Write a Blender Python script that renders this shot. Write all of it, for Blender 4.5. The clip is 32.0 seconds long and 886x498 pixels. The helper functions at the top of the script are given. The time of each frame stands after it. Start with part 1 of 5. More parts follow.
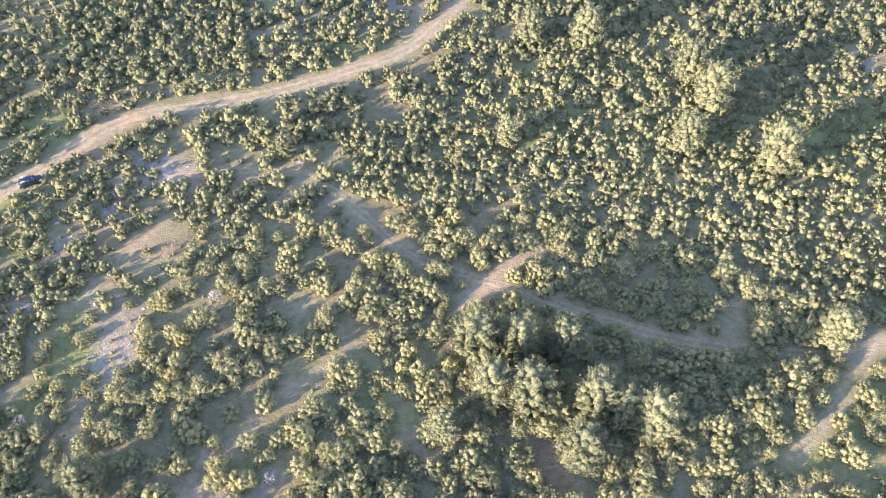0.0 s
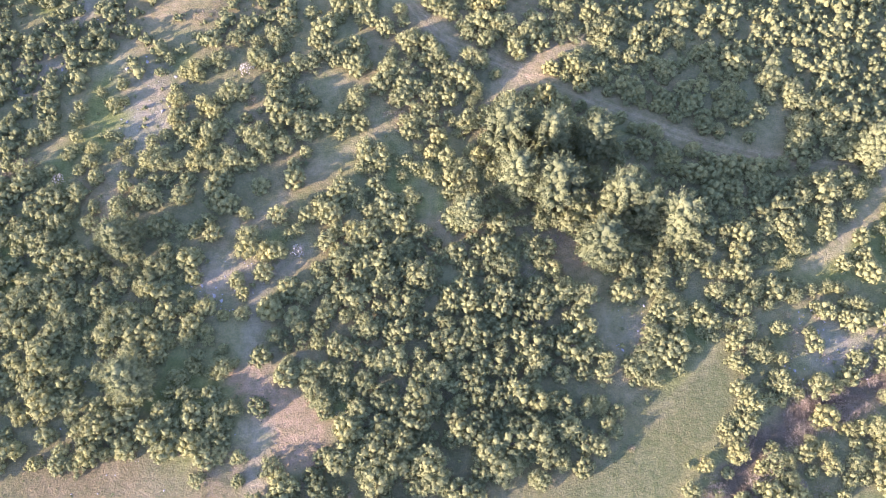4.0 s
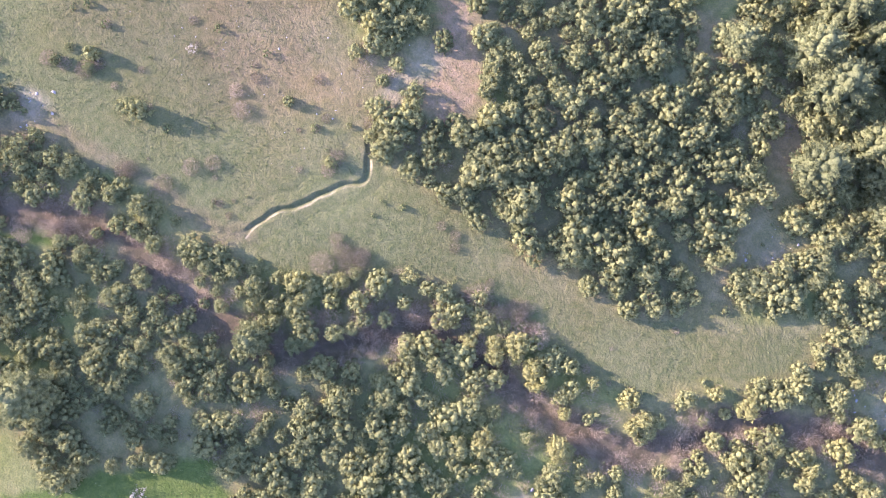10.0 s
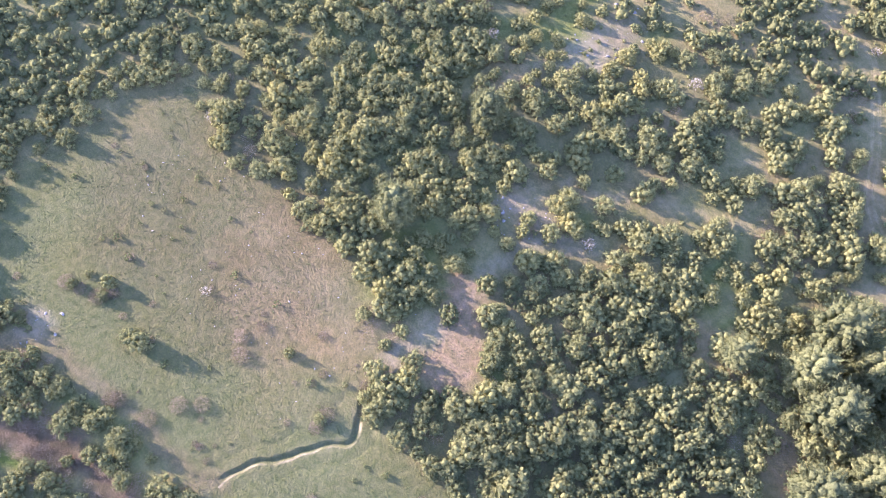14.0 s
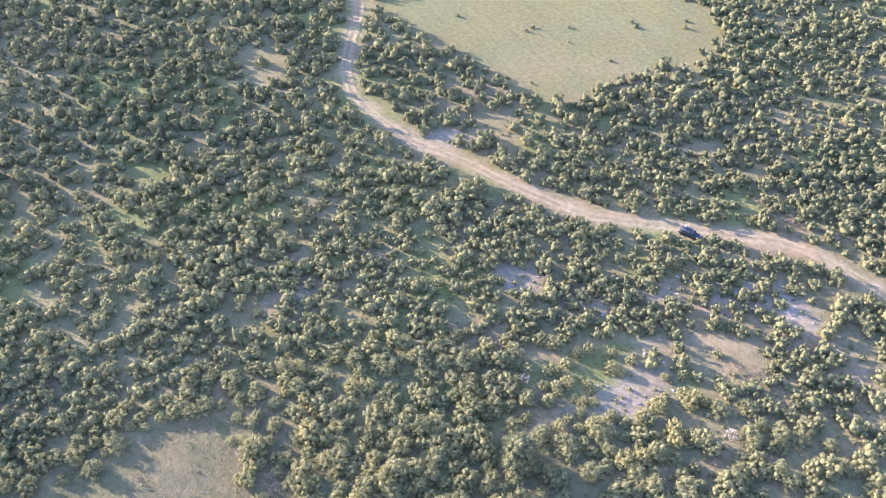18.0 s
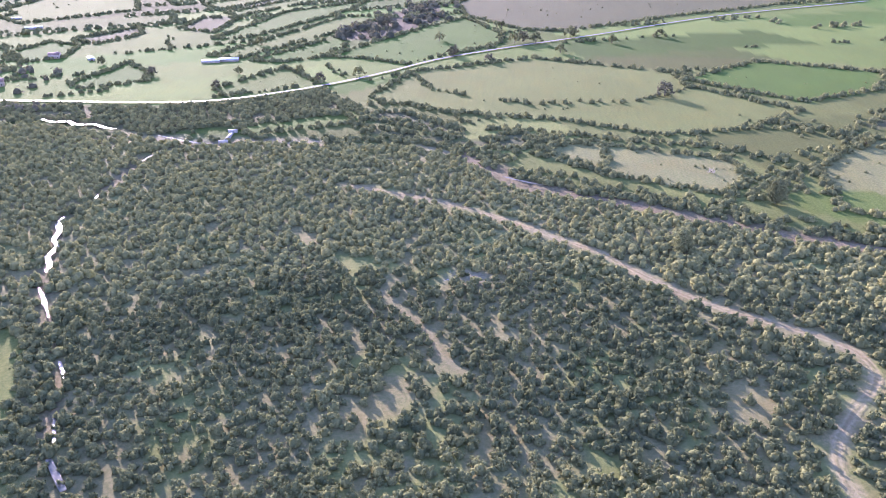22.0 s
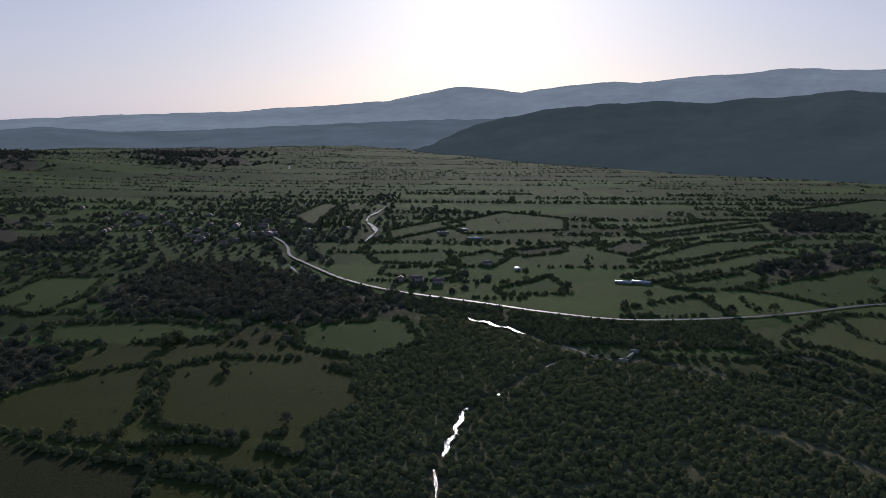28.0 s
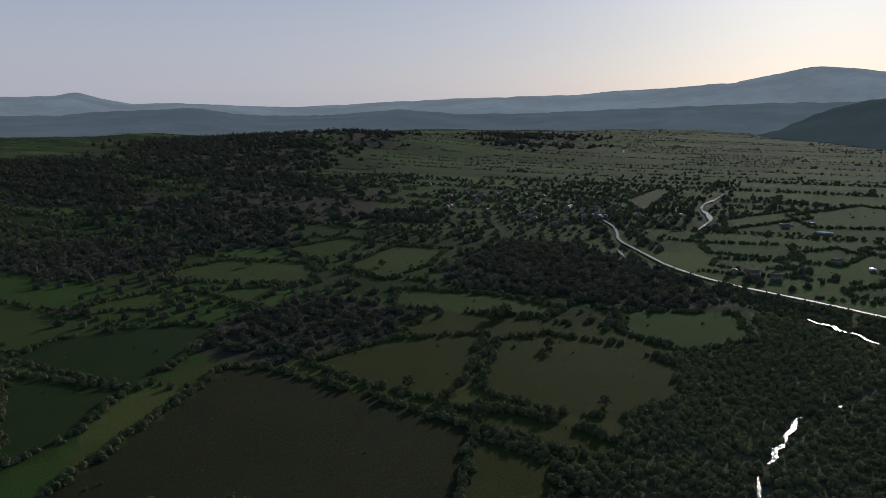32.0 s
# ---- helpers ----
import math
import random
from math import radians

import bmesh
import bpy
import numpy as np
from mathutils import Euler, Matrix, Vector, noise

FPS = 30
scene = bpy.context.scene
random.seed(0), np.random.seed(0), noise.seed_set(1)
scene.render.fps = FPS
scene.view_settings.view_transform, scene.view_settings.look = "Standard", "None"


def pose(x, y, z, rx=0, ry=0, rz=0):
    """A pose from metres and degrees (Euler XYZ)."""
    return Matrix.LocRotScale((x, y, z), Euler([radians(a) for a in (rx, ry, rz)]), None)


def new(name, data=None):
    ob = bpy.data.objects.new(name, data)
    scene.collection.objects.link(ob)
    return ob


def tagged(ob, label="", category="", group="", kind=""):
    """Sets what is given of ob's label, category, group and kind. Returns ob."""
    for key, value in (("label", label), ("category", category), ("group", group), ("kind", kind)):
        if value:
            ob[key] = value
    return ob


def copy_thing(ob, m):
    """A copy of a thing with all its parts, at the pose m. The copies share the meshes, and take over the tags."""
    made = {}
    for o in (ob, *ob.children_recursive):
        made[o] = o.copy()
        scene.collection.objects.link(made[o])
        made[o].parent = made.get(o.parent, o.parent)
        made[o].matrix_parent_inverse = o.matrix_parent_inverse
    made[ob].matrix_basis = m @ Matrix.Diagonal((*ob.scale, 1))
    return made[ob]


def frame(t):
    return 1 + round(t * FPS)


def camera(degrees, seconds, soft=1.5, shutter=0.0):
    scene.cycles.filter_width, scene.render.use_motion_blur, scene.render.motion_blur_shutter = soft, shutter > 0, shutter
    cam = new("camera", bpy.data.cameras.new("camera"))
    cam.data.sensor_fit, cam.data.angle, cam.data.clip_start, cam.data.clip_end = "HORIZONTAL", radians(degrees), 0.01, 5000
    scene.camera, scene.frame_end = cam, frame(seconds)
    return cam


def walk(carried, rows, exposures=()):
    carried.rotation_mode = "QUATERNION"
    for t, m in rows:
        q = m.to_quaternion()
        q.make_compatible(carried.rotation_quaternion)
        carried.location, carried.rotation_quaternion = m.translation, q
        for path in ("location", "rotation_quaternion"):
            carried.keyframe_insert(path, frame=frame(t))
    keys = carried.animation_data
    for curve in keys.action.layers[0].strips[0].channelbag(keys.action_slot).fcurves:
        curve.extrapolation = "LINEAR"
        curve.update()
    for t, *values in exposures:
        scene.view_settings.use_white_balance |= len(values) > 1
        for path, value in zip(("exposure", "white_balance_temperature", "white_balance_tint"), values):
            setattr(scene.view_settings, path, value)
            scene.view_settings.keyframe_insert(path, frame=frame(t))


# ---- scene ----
# ---- camera: hovers 120 m up, tilts from the ground to the horizon and turns ----
# seconds, stops, kelvin, tint: the clip's camera closes down as the sky comes into view
EXPOSURES = (
    (0.0, 2.6, 5850, 34), (15.5, 2.55, 5650, 34), (19.0, 2.65, 5550, 43), (21.0, 2.5, 5500, 46), (23.0, 2.12, 5350, 42), (25.0, 0.92, 5300, 29),
    (25.5, 0.26, 5350, 21), (27.5, -1.0, 5450, 15), (32.0, -1.3, 5550, 8),
)
cam = camera(55.77, 32.0, soft=0.8)
walk(cam, [
    (0, pose(0, 0, 120, 36.43, 0.37, -1.06)),
    (0.5, pose(0, 0, 120, 36.56, 0.36, 3.57)),
    (1, pose(0, 0, 120, 36.64, 0.35, 3.65)),
    (1.5, pose(0, 0, 120, 36.68, 0.35, 3.05)),
    (2, pose(0, 0, 120, 33.86, 0.33, 2.95)),
    (2.5, pose(0, 0, 120, 30.36, 0.33, 2.96)),
    (4.5, pose(0, 0, 120, 18.74, 0.19, 3.49)),
    (5, pose(0, 0, 120, 15.06, 0.16, 3.72)),
    (5.5, pose(0, 0, 120, 11.75, 0.11, 3.94)),
    (6, pose(0, 0, 120, 7.99, 0.10, 4.07)),
    (6.5, pose(0, 0, 120, 6.75, 0.07, 4.20)),
    (7, pose(0, 0, 120, 3.49, 0.05, 4.33)),
    (7.5, pose(0, 0, 120, 2.92, 0.02, 4.42)),
    (8, pose(0, 0, 120, 2.85, -0.01, 4.65)),
    (8.5, pose(0, 0, 120, 2.87, 0.24, 13.50)),
    (9, pose(0, 0, 120, 2.85, 0.45, 23.22)),
    (9.5, pose(0, 0, 120, 2.81, 0.68, 34.85)),
    (10, pose(0, 0, 120, 2.78, 0.88, 48.75)),
    (10.5, pose(0, 0, 120, 2.79, 0.99, 62.30)),
    (11, pose(0, 0, 120, 3.74, 0.73, 64.74)),
    (11.5, pose(0, 0, 120, 6.32, 0.42, 64.90)),
    (12, pose(0, 0, 120, 9.56, 0.15, 65.04)),
    (12.5, pose(0, 0, 120, 11.63, -0.09, 65.06)),
    (13, pose(0, 0, 120, 13.95, -0.36, 63.85)),
    (13.5, pose(0, 0, 120, 17.55, -0.62, 60.20)),
    (14, pose(0, 0, 120, 21.21, -0.88, 55.94)),
    (14.5, pose(0, 0, 120, 24.73, -0.91, 55.50)),
    (15, pose(0, 0, 120, 28.25, -0.91, 55.41)),
    (15.5, pose(0, 0, 120, 31.86, -0.89, 55.29)),
    (17.5, pose(0, 0, 120, 41.85, -0.59, 54.48)),
    (18, pose(0, 0, 120, 44.28, -0.04, 58.51)),
    (18.5, pose(0, 0, 120, 46.80, 0.21, 67.65)),
    (19, pose(0, 0, 120, 50.27, 0.31, 74.60)),
    (19.5, pose(0, 0, 120, 53.82, 0.29, 76.06)),
    (20, pose(0, 0, 120, 57.33, 0.28, 76.56)),
    (20.5, pose(0, 0, 120, 58.82, 0.24, 76.84)),
    (21, pose(0, 0, 120, 62.40, 0.32, 80.40)),
    (21.5, pose(0, 0, 120, 65.00, 0.42, 88.43)),
    (22, pose(0, 0, 120, 65.84, 0.51, 95.97)),
    (22.5, pose(0, 0, 120, 68.28, 0.53, 103.27)),
    (23, pose(0, 0, 120, 70.14, 0.43, 110.31)),
    (23.5, pose(0, 0, 120, 72.37, 0.34, 112.59)),
    (24, pose(0, 0, 120, 73.69, 0.22, 114.02)),
    (24.5, pose(0, 0, 120, 76.97, 0.08, 115.22)),
    (25, pose(0, 0, 120, 80.17, 0.09, 115.46)),
    (25.5, pose(0, 0, 120, 81.90, 0.01, 115.61)),
    (27.5, pose(0, 0, 120, 81.18, -0.00, 120.39)),
    (28, pose(0, 0, 120, 81.03, -0.03, 123.91)),
    (28.5, pose(0, 0, 120, 80.89, 0.10, 127.39)),
    (29, pose(0, 0, 120, 80.77, 0.10, 130.93)),
    (29.5, pose(0, 0, 120, 80.59, 0.05, 134.61)),
    (30, pose(0, 0, 120, 80.44, 0.02, 138.43)),
    (30.5, pose(0, 0, 120, 80.29, -0.00, 142.53)),
    (31, pose(0, 0, 120, 80.14, 0.08, 145.62)),
    (31.5, pose(0, 0, 120, 80.01, -0.08, 146.77)),
    (32, pose(0, 0, 120, 79.92, 0.09, 146.40)),
], exposures=EXPOSURES)

# ---- light: low sun in the south-west, clear hazy sky ----
SUN_AZ, SUN_EL = -149.0, 14.0
sun_dir = Vector((math.cos(radians(SUN_AZ)) * math.cos(radians(SUN_EL)), math.sin(radians(SUN_AZ)) * math.cos(radians(SUN_EL)), math.sin(radians(SUN_EL))))
sun = new("sun", bpy.data.lights.new("sun", "SUN"))
sun.data.energy, sun.data.angle, sun.data.color = 5.0, radians(0.6), (1.0, 0.85, 0.68)
sun.rotation_euler = sun_dir.to_track_quat("Z", "Y").to_euler()
sun.location = (0, 0, 300)
world = bpy.data.worlds.new("world")
scene.world = world
world.use_nodes = True
sky = world.node_tree.nodes.new("ShaderNodeTexSky")
sky.sky_type, sky.sun_disc = "NISHITA", False
sky.sun_elevation, sky.sun_rotation = radians(SUN_EL), radians(90 - SUN_AZ)
sky.air_density, sky.dust_density, sky.ozone_density = 1.0, 1.2, 3.0
back = world.node_tree.nodes["Background"]
back.inputs["Strength"].default_value = 0.138
# a pale veil of haze over the clear sky, thickest at the horizon
tree = world.node_tree
at = tree.nodes.new("ShaderNodeTexCoord")
split = tree.nodes.new("ShaderNodeSeparateXYZ")
tree.links.new(at.outputs["Generated"], split.inputs["Vector"])
rise = tree.nodes.new("ShaderNodeMapRange")
rise.interpolation_type = "SMOOTHSTEP"
rise.inputs["From Min"].default_value, rise.inputs["From Max"].default_value = 0.0, 0.55
tree.links.new(split.outputs["Z"], rise.inputs["Value"])
haze = tree.nodes.new("ShaderNodeMix")
haze.data_type = "RGBA"
haze.inputs["A"].default_value, haze.inputs["B"].default_value = (9.8, 9.0, 9.3, 1.0), (1.8, 3.0, 5.8, 1.0)
tree.links.new(rise.outputs["Result"], haze.inputs["Factor"])
thin = tree.nodes.new("ShaderNodeMapRange")
thin.inputs["To Min"].default_value, thin.inputs["To Max"].default_value = 0.75, 0.3
tree.links.new(rise.outputs["Result"], thin.inputs["Value"])
veil = tree.nodes.new("ShaderNodeMix")
veil.data_type = "RGBA"
tree.links.new(thin.outputs["Result"], veil.inputs["Factor"])
tree.links.new(sky.outputs["Color"], veil.inputs["A"])
tree.links.new(haze.outputs["Result"], veil.inputs["B"])
tree.links.new(veil.outputs["Result"], back.inputs["Color"])


# ---- materials ----
class Nodes:
    """A new node material with short ways to add and link nodes."""

    def __init__(self, name, roughness=0.8, specular=0.3):
        self.mat = bpy.data.materials.new(name)
        self.mat.use_nodes = True
        self.tree = self.mat.node_tree
        self.bsdf = self.tree.nodes["Principled BSDF"]
        self.bsdf.inputs["Roughness"].default_value = roughness
        self.bsdf.inputs["Specular IOR Level"].default_value = specular

    def add(self, kind, **inputs):
        node = self.tree.nodes.new(kind)
        for key, value in inputs.items():
            self.put(node.inputs[key.replace("_", " ")], value)
        return node

    def put(self, socket, value):
        if hasattr(value, "is_output"):
            self.tree.links.new(value, socket)
        else:
            socket.default_value = value

    def noise(self, scale, detail=4.0, roughness=0.55):
        at = self.add("ShaderNodeNewGeometry").outputs["Position"]
        return self.add("ShaderNodeTexNoise", Vector=at, Scale=scale, Detail=detail, Roughness=roughness).outputs["Fac"]

    def mix(self, fac, a, b, blend="MIX"):
        node = self.tree.nodes.new("ShaderNodeMix")
        node.data_type, node.blend_type = "RGBA", blend
        self.put(node.inputs["Factor"], fac)
        self.put(node.inputs["A"], a)
        self.put(node.inputs["B"], b)
        return node.outputs["Result"]

    def ramp(self, fac, low, high, a=0.0, b=1.0):
        node = self.add("ShaderNodeMapRange", Value=fac)
        for key, value in zip(("From Min", "From Max", "To Min", "To Max"), (low, high, a, b)):
            node.inputs[key].default_value = value
        return node.outputs["Result"]

    def sum(self, a, b, op="ADD"):
        node = self.tree.nodes.new("ShaderNodeMath")
        node.operation = op
        self.put(node.inputs[0], a)
        self.put(node.inputs[1], b)
        return node.outputs[0]

    def attr(self, name, out="Fac"):
        node = self.tree.nodes.new("ShaderNodeAttribute")
        node.attribute_name = name
        return node.outputs[out]

    def bump(self, height, strength, distance):
        node = self.add("ShaderNodeBump", Height=height, Strength=strength, Distance=distance)
        self.put(self.bsdf.inputs["Normal"], node.outputs["Normal"])

    def color(self, value):
        self.put(self.bsdf.inputs["Base Color"], value)
        return self.mat


def rgb(r, g, b):
    return (r, g, b, 1.0)


def make_ground():
    n = Nodes("soil_and_grass", 1.0, 0.055)
    base = n.attr("cover", "Color")
    fine, tuft, patch = n.noise(3.2, 5, 0.65), n.noise(0.9, 3), n.noise(0.07, 4)
    c = n.mix(n.ramp(tuft, 0.38, 0.62, 0.0, 0.55), base, n.mix(1.0, base, rgb(0.55, 0.66, 0.5), "MULTIPLY"))
    c = n.mix(n.ramp(fine, 0.42, 0.66, 0.0, 0.65), c, n.mix(1.0, c, rgb(1.5, 1.4, 1.25), "MULTIPLY"))
    c = n.mix(n.ramp(patch, 0.4, 0.7, 0.0, 0.5), c, n.mix(1.0, c, rgb(1.12, 0.95, 0.8), "MULTIPLY"))
    at = n.add("ShaderNodeNewGeometry").outputs["Position"]
    along = n.add("ShaderNodeMapping", Vector=at, Rotation=(0, 0, -0.35), Scale=(0.05, 0.9, 1.0)).outputs["Vector"]
    rows = n.add("ShaderNodeTexNoise", Vector=along, Scale=0.55, Detail=4.0, Roughness=0.6).outputs["Fac"]
    rows = n.sum(n.ramp(rows, 0.4, 0.62), n.attr("rows"), "MULTIPLY")
    c = n.mix(n.sum(rows, 0.35, "MULTIPLY"), c, n.mix(1.0, c, rgb(1.2, 1.22, 1.05), "MULTIPLY"))
    n.bump(n.sum(fine, tuft), 0.6, 0.25)
    return n.color(c)


def make_leaf(name, dark, light, yellow, roughness=0.7):
    n = Nodes(name, roughness, 0.0)
    info = n.add("ShaderNodeObjectInfo").outputs["Random"]
    island = n.add("ShaderNodeNewGeometry").outputs["Random Per Island"]
    tint = n.sum(n.attr("tint"), n.ramp(info, 0, 1, -0.3, 0.3))
    c = n.mix(n.ramp(tint, 0.0, 0.75), dark, light)
    c = n.mix(n.ramp(tint, 0.8, 1.15), c, yellow)
    c = n.mix(n.ramp(island, 0.0, 1.0, 0.0, 0.2), c, n.mix(1.0, c, rgb(1.4, 1.38, 1.2), "MULTIPLY"))
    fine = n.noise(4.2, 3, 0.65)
    # shaded gaps between leaves painted dark where the bump is low
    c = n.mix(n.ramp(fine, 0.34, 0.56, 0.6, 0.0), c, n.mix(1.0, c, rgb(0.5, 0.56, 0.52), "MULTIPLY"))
    n.bump(fine, 0.7, 0.3)
    n.color(c)
    glow = n.add("ShaderNodeBsdfTranslucent", Color=c)
    both = n.add("ShaderNodeMixShader", Fac=0.28)
    n.tree.links.new(n.bsdf.outputs[0], both.inputs[1])
    n.tree.links.new(glow.outputs[0], both.inputs[2])
    n.tree.links.new(both.outputs[0], n.tree.nodes["Material Output"].inputs["Surface"])
    return n.mat


def make_plain(name, color, roughness=0.6, metal=0.0, vary=0.25, scale=2.0, bump=0.0):
    n = Nodes(name, roughness, 0.4)
    n.bsdf.inputs["Metallic"].default_value = metal
    big, small = n.noise(scale, 3), n.noise(scale * 9, 4)
    dull = rgb(*(v * (1 - vary) for v in color[:3]))
    pale = rgb(*(min(1, v * (1 + vary)) for v in color[:3]))
    c = n.mix(n.ramp(big, 0.35, 0.65), dull, color)
    c = n.mix(n.ramp(small, 0.45, 0.75, 0.0, 0.6), c, pale)
    if bump:
        n.bump(small, bump, 0.05)
    return n.color(c)


def make_water():
    n = Nodes("river_water", 0.12, 0.5)
    n.bsdf.inputs["IOR"].default_value = 1.33
    n.bump(n.noise(0.9, 5, 0.6), 0.5, 0.25)
    return n.color(n.mix(n.ramp(n.noise(0.12), 0.4, 0.6), rgb(0.035, 0.04, 0.03), rgb(0.07, 0.06, 0.045)))


# near-black surface whose emission stands in for the haze before it
def make_haze_glow(name, color, strength):
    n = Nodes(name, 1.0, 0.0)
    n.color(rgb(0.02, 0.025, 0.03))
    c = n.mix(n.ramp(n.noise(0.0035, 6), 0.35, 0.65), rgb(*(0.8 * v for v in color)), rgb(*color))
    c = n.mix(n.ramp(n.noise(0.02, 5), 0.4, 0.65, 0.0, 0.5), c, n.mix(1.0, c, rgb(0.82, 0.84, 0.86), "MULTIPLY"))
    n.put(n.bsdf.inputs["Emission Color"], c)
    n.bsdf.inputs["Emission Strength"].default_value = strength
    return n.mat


GROUND = make_ground()
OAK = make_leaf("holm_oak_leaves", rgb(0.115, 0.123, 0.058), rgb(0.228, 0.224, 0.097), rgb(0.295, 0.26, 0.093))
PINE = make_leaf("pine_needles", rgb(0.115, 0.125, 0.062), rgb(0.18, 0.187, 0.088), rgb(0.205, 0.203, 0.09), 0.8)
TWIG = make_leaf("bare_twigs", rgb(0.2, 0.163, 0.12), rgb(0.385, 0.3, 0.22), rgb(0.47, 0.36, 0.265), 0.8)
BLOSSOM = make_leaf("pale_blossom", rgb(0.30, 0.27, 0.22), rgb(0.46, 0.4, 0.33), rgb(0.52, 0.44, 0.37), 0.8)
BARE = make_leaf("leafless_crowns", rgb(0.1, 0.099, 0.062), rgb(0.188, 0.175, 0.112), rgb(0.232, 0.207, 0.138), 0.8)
BARK = make_plain("grey_bark", rgb(0.11, 0.09, 0.07), 0.9, 0, 0.4, 3.0, 0.6)
STONE = make_plain("limestone", rgb(0.30, 0.27, 0.25), 0.9, 0, 0.3, 1.5, 0.5)
GRASS = make_leaf("grass_blades", rgb(0.10, 0.12, 0.05), rgb(0.17, 0.18, 0.08), rgb(0.22, 0.18, 0.10), 0.8)
WATER = make_water()
ASPHALT = make_plain("worn_asphalt", rgb(0.10, 0.10, 0.1), 0.6, 0, 0.2, 0.4, 0.2)
CONCRETE = make_plain("weathered_concrete", rgb(0.3, 0.28, 0.25), 0.9, 0, 0.2, 0.5, 0.2)
PLASTER = make_plain("pale_plaster", rgb(0.36, 0.315, 0.255), 0.9, 0, 0.2, 0.4, 0.1)
ROOF_TILE = make_plain("clay_roof_tiles", rgb(0.2, 0.13, 0.1), 0.75, 0, 0.3, 0.8, 0.3)
SHEET = make_plain("galvanised_sheet", rgb(0.62, 0.62, 0.62), 0.5, 0.3, 0.1, 0.5)
WOOD = make_plain("dark_timber", rgb(0.12, 0.08, 0.05), 0.7, 0, 0.3, 2.0)
GLASS = make_plain("dark_window_glass", rgb(0.02, 0.025, 0.03), 0.08, 0, 0.1, 1.0)
CAR_PAINT = make_plain("dark_blue_car_paint", rgb(0.008, 0.014, 0.017), 0.3, 0.2, 0.15, 1.0)
RUBBER = make_plain("black_rubber", rgb(0.02, 0.02, 0.02), 0.85, 0, 0.2, 5.0)
CHROME = make_plain("bright_metal", rgb(0.6, 0.6, 0.6), 0.25, 0.9, 0.1, 3.0)
LAMP_CLEAR = make_plain("clear_lamp_cover", rgb(0.6, 0.6, 0.58), 0.15, 0, 0.1, 5.0)
LAMP_RED = make_plain("red_lamp_cover", rgb(0.3, 0.02, 0.02), 0.2, 0, 0.1, 5.0)

# ---- plan: ways, clearings, fields and woods, in metres from the point under the camera ----
TRACK_MAIN = [(7, 160), (0, 149), (-8, 141), (-20, 135), (-32, 130), (-43, 127), (-54, 125), (-65, 121), (-72, 114), (-80, 106), (-85, 100), (-93, 92), (-102, 87), (-111, 83), (-119, 80), (-132, 74), (-143, 71), (-156, 70), (-166, 73), (-176, 79), (-194, 91), (-206, 91), (-214, 84), (-222, 72), (-228, 61), (-238, 49), (-257, 33), (-268, 25), (-282, 7), (-294, -7), (-308, -27), (-316, -44), (-328, -76)]
TRACK_SIDE = [(-56, 106), (-48, 107), (-35, 108), (-26, 108), (-18, 101), (-12, 95), (-6, 88), (2, 84), (9, 81), (15, 79), (21, 76), (28, 73), (36, 70), (44, 68), (51, 67), (62, 66), (72, 68)]
PATH_EAST = [(73, 68), (67, 64), (63, 58), (57, 52), (52, 48)]
PATH_FORK = [(17, 88), (10, 82), (4, 78)]
PATH_SPUR = [(51, 76), (48, 68)]
PATH_SCRUB = [(-25, 47), (-30, 41), (-31, 31), (-28, 24), (-28, 15), (-27, 11)]
PATH_WEST = [(-232, -45), (-224, -39), (-214, -31), (-204, -25), (-195, -22), (-188, -16)]
PATH_BANK = [(-63, -44), (-61, -39), (-61, -33), (-58, -29), (-49, -26), (-41, -23), (-33, -22), (-26, -18)]
# narrow open lines between the shrubs
CLEFTS = [[(-36, 50), (-33, 52), (-27, 58), (-20, 64), (-13, 70)], [(-68, 61), (-64, 76), (-57, 86), (-50, 96)], [(-7, 59), (-3, 51), (1, 47)], [(19, 46), (22, 36), (24, 28)], [(-24, 77), (-17, 79), (-16, 70)], [(-58, 46), (-56, 61)], [(-110, -48), (-98, -42), (-88, -32)]]
DITCH = [(-26, -18), (-26, -15), (-24, -8), (-22, -3), (-21, 0), (-22, 2), (-24, 4), (-26, 6)]
STREAM = [(62, 31), (55, 28), (48, 25), (43, 21), (39, 15), (38, 10), (35, 5), (30, 1), (22, -2), (14, -3), (4, -5), (-1, -10), (-6, -20), (-10, -25), (-16, -28), (-22, -30), (-28, -30), (-35, -31), (-42, -33), (-46, -36), (-52, -42), (-55, -46)]
FIELD_PATH = [(1, 8), (5, 11), (12, 12), (18, 17), (29, 25), (38, 35)]
RIVER_SIDE = [(-152, -110), (-177, -123), (-192, -131), (-208, -142), (-223, -153), (-241, -162), (-262, -170), (-280, -178), (-298, -180), (-308, -177), (-344, -179), (-368, -177), (-377, -164), (-389, -153)]
RIVER_MAIN = [(-245, 225), (-265, 175), (-278, 135), (-292, 94), (-313, 53), (-328, 19), (-330, 15), (-339, -3), (-376, -30), (-391, -58), (-390, -108), (-392, -129), (-389, -153), (-388, -178), (-404, -213), (-410, -242), (-415, -265), (-426, -309), (-434, -350), (-448, -395), (-480, -471), (-534, -538), (-590, -562), (-635, -517), (-692, -556), (-764, -620), (-811, -644), (-878, -684), (-1048, -810)]
ROAD = [(-623, -650), (-571, -565), (-526, -514), (-492, -454), (-467, -401), (-455, -348), (-456, -278), (-456, -229), (-463, -186), (-484, -153), (-514, -121), (-547, -95), (-591, -65), (-635, -20), (-695, 51), (-800, 170), (-900, 330)]
FIELDS = []


def field(cover, corners, hedge=False):
    FIELDS.append((cover, np.array(corners, float), hedge))


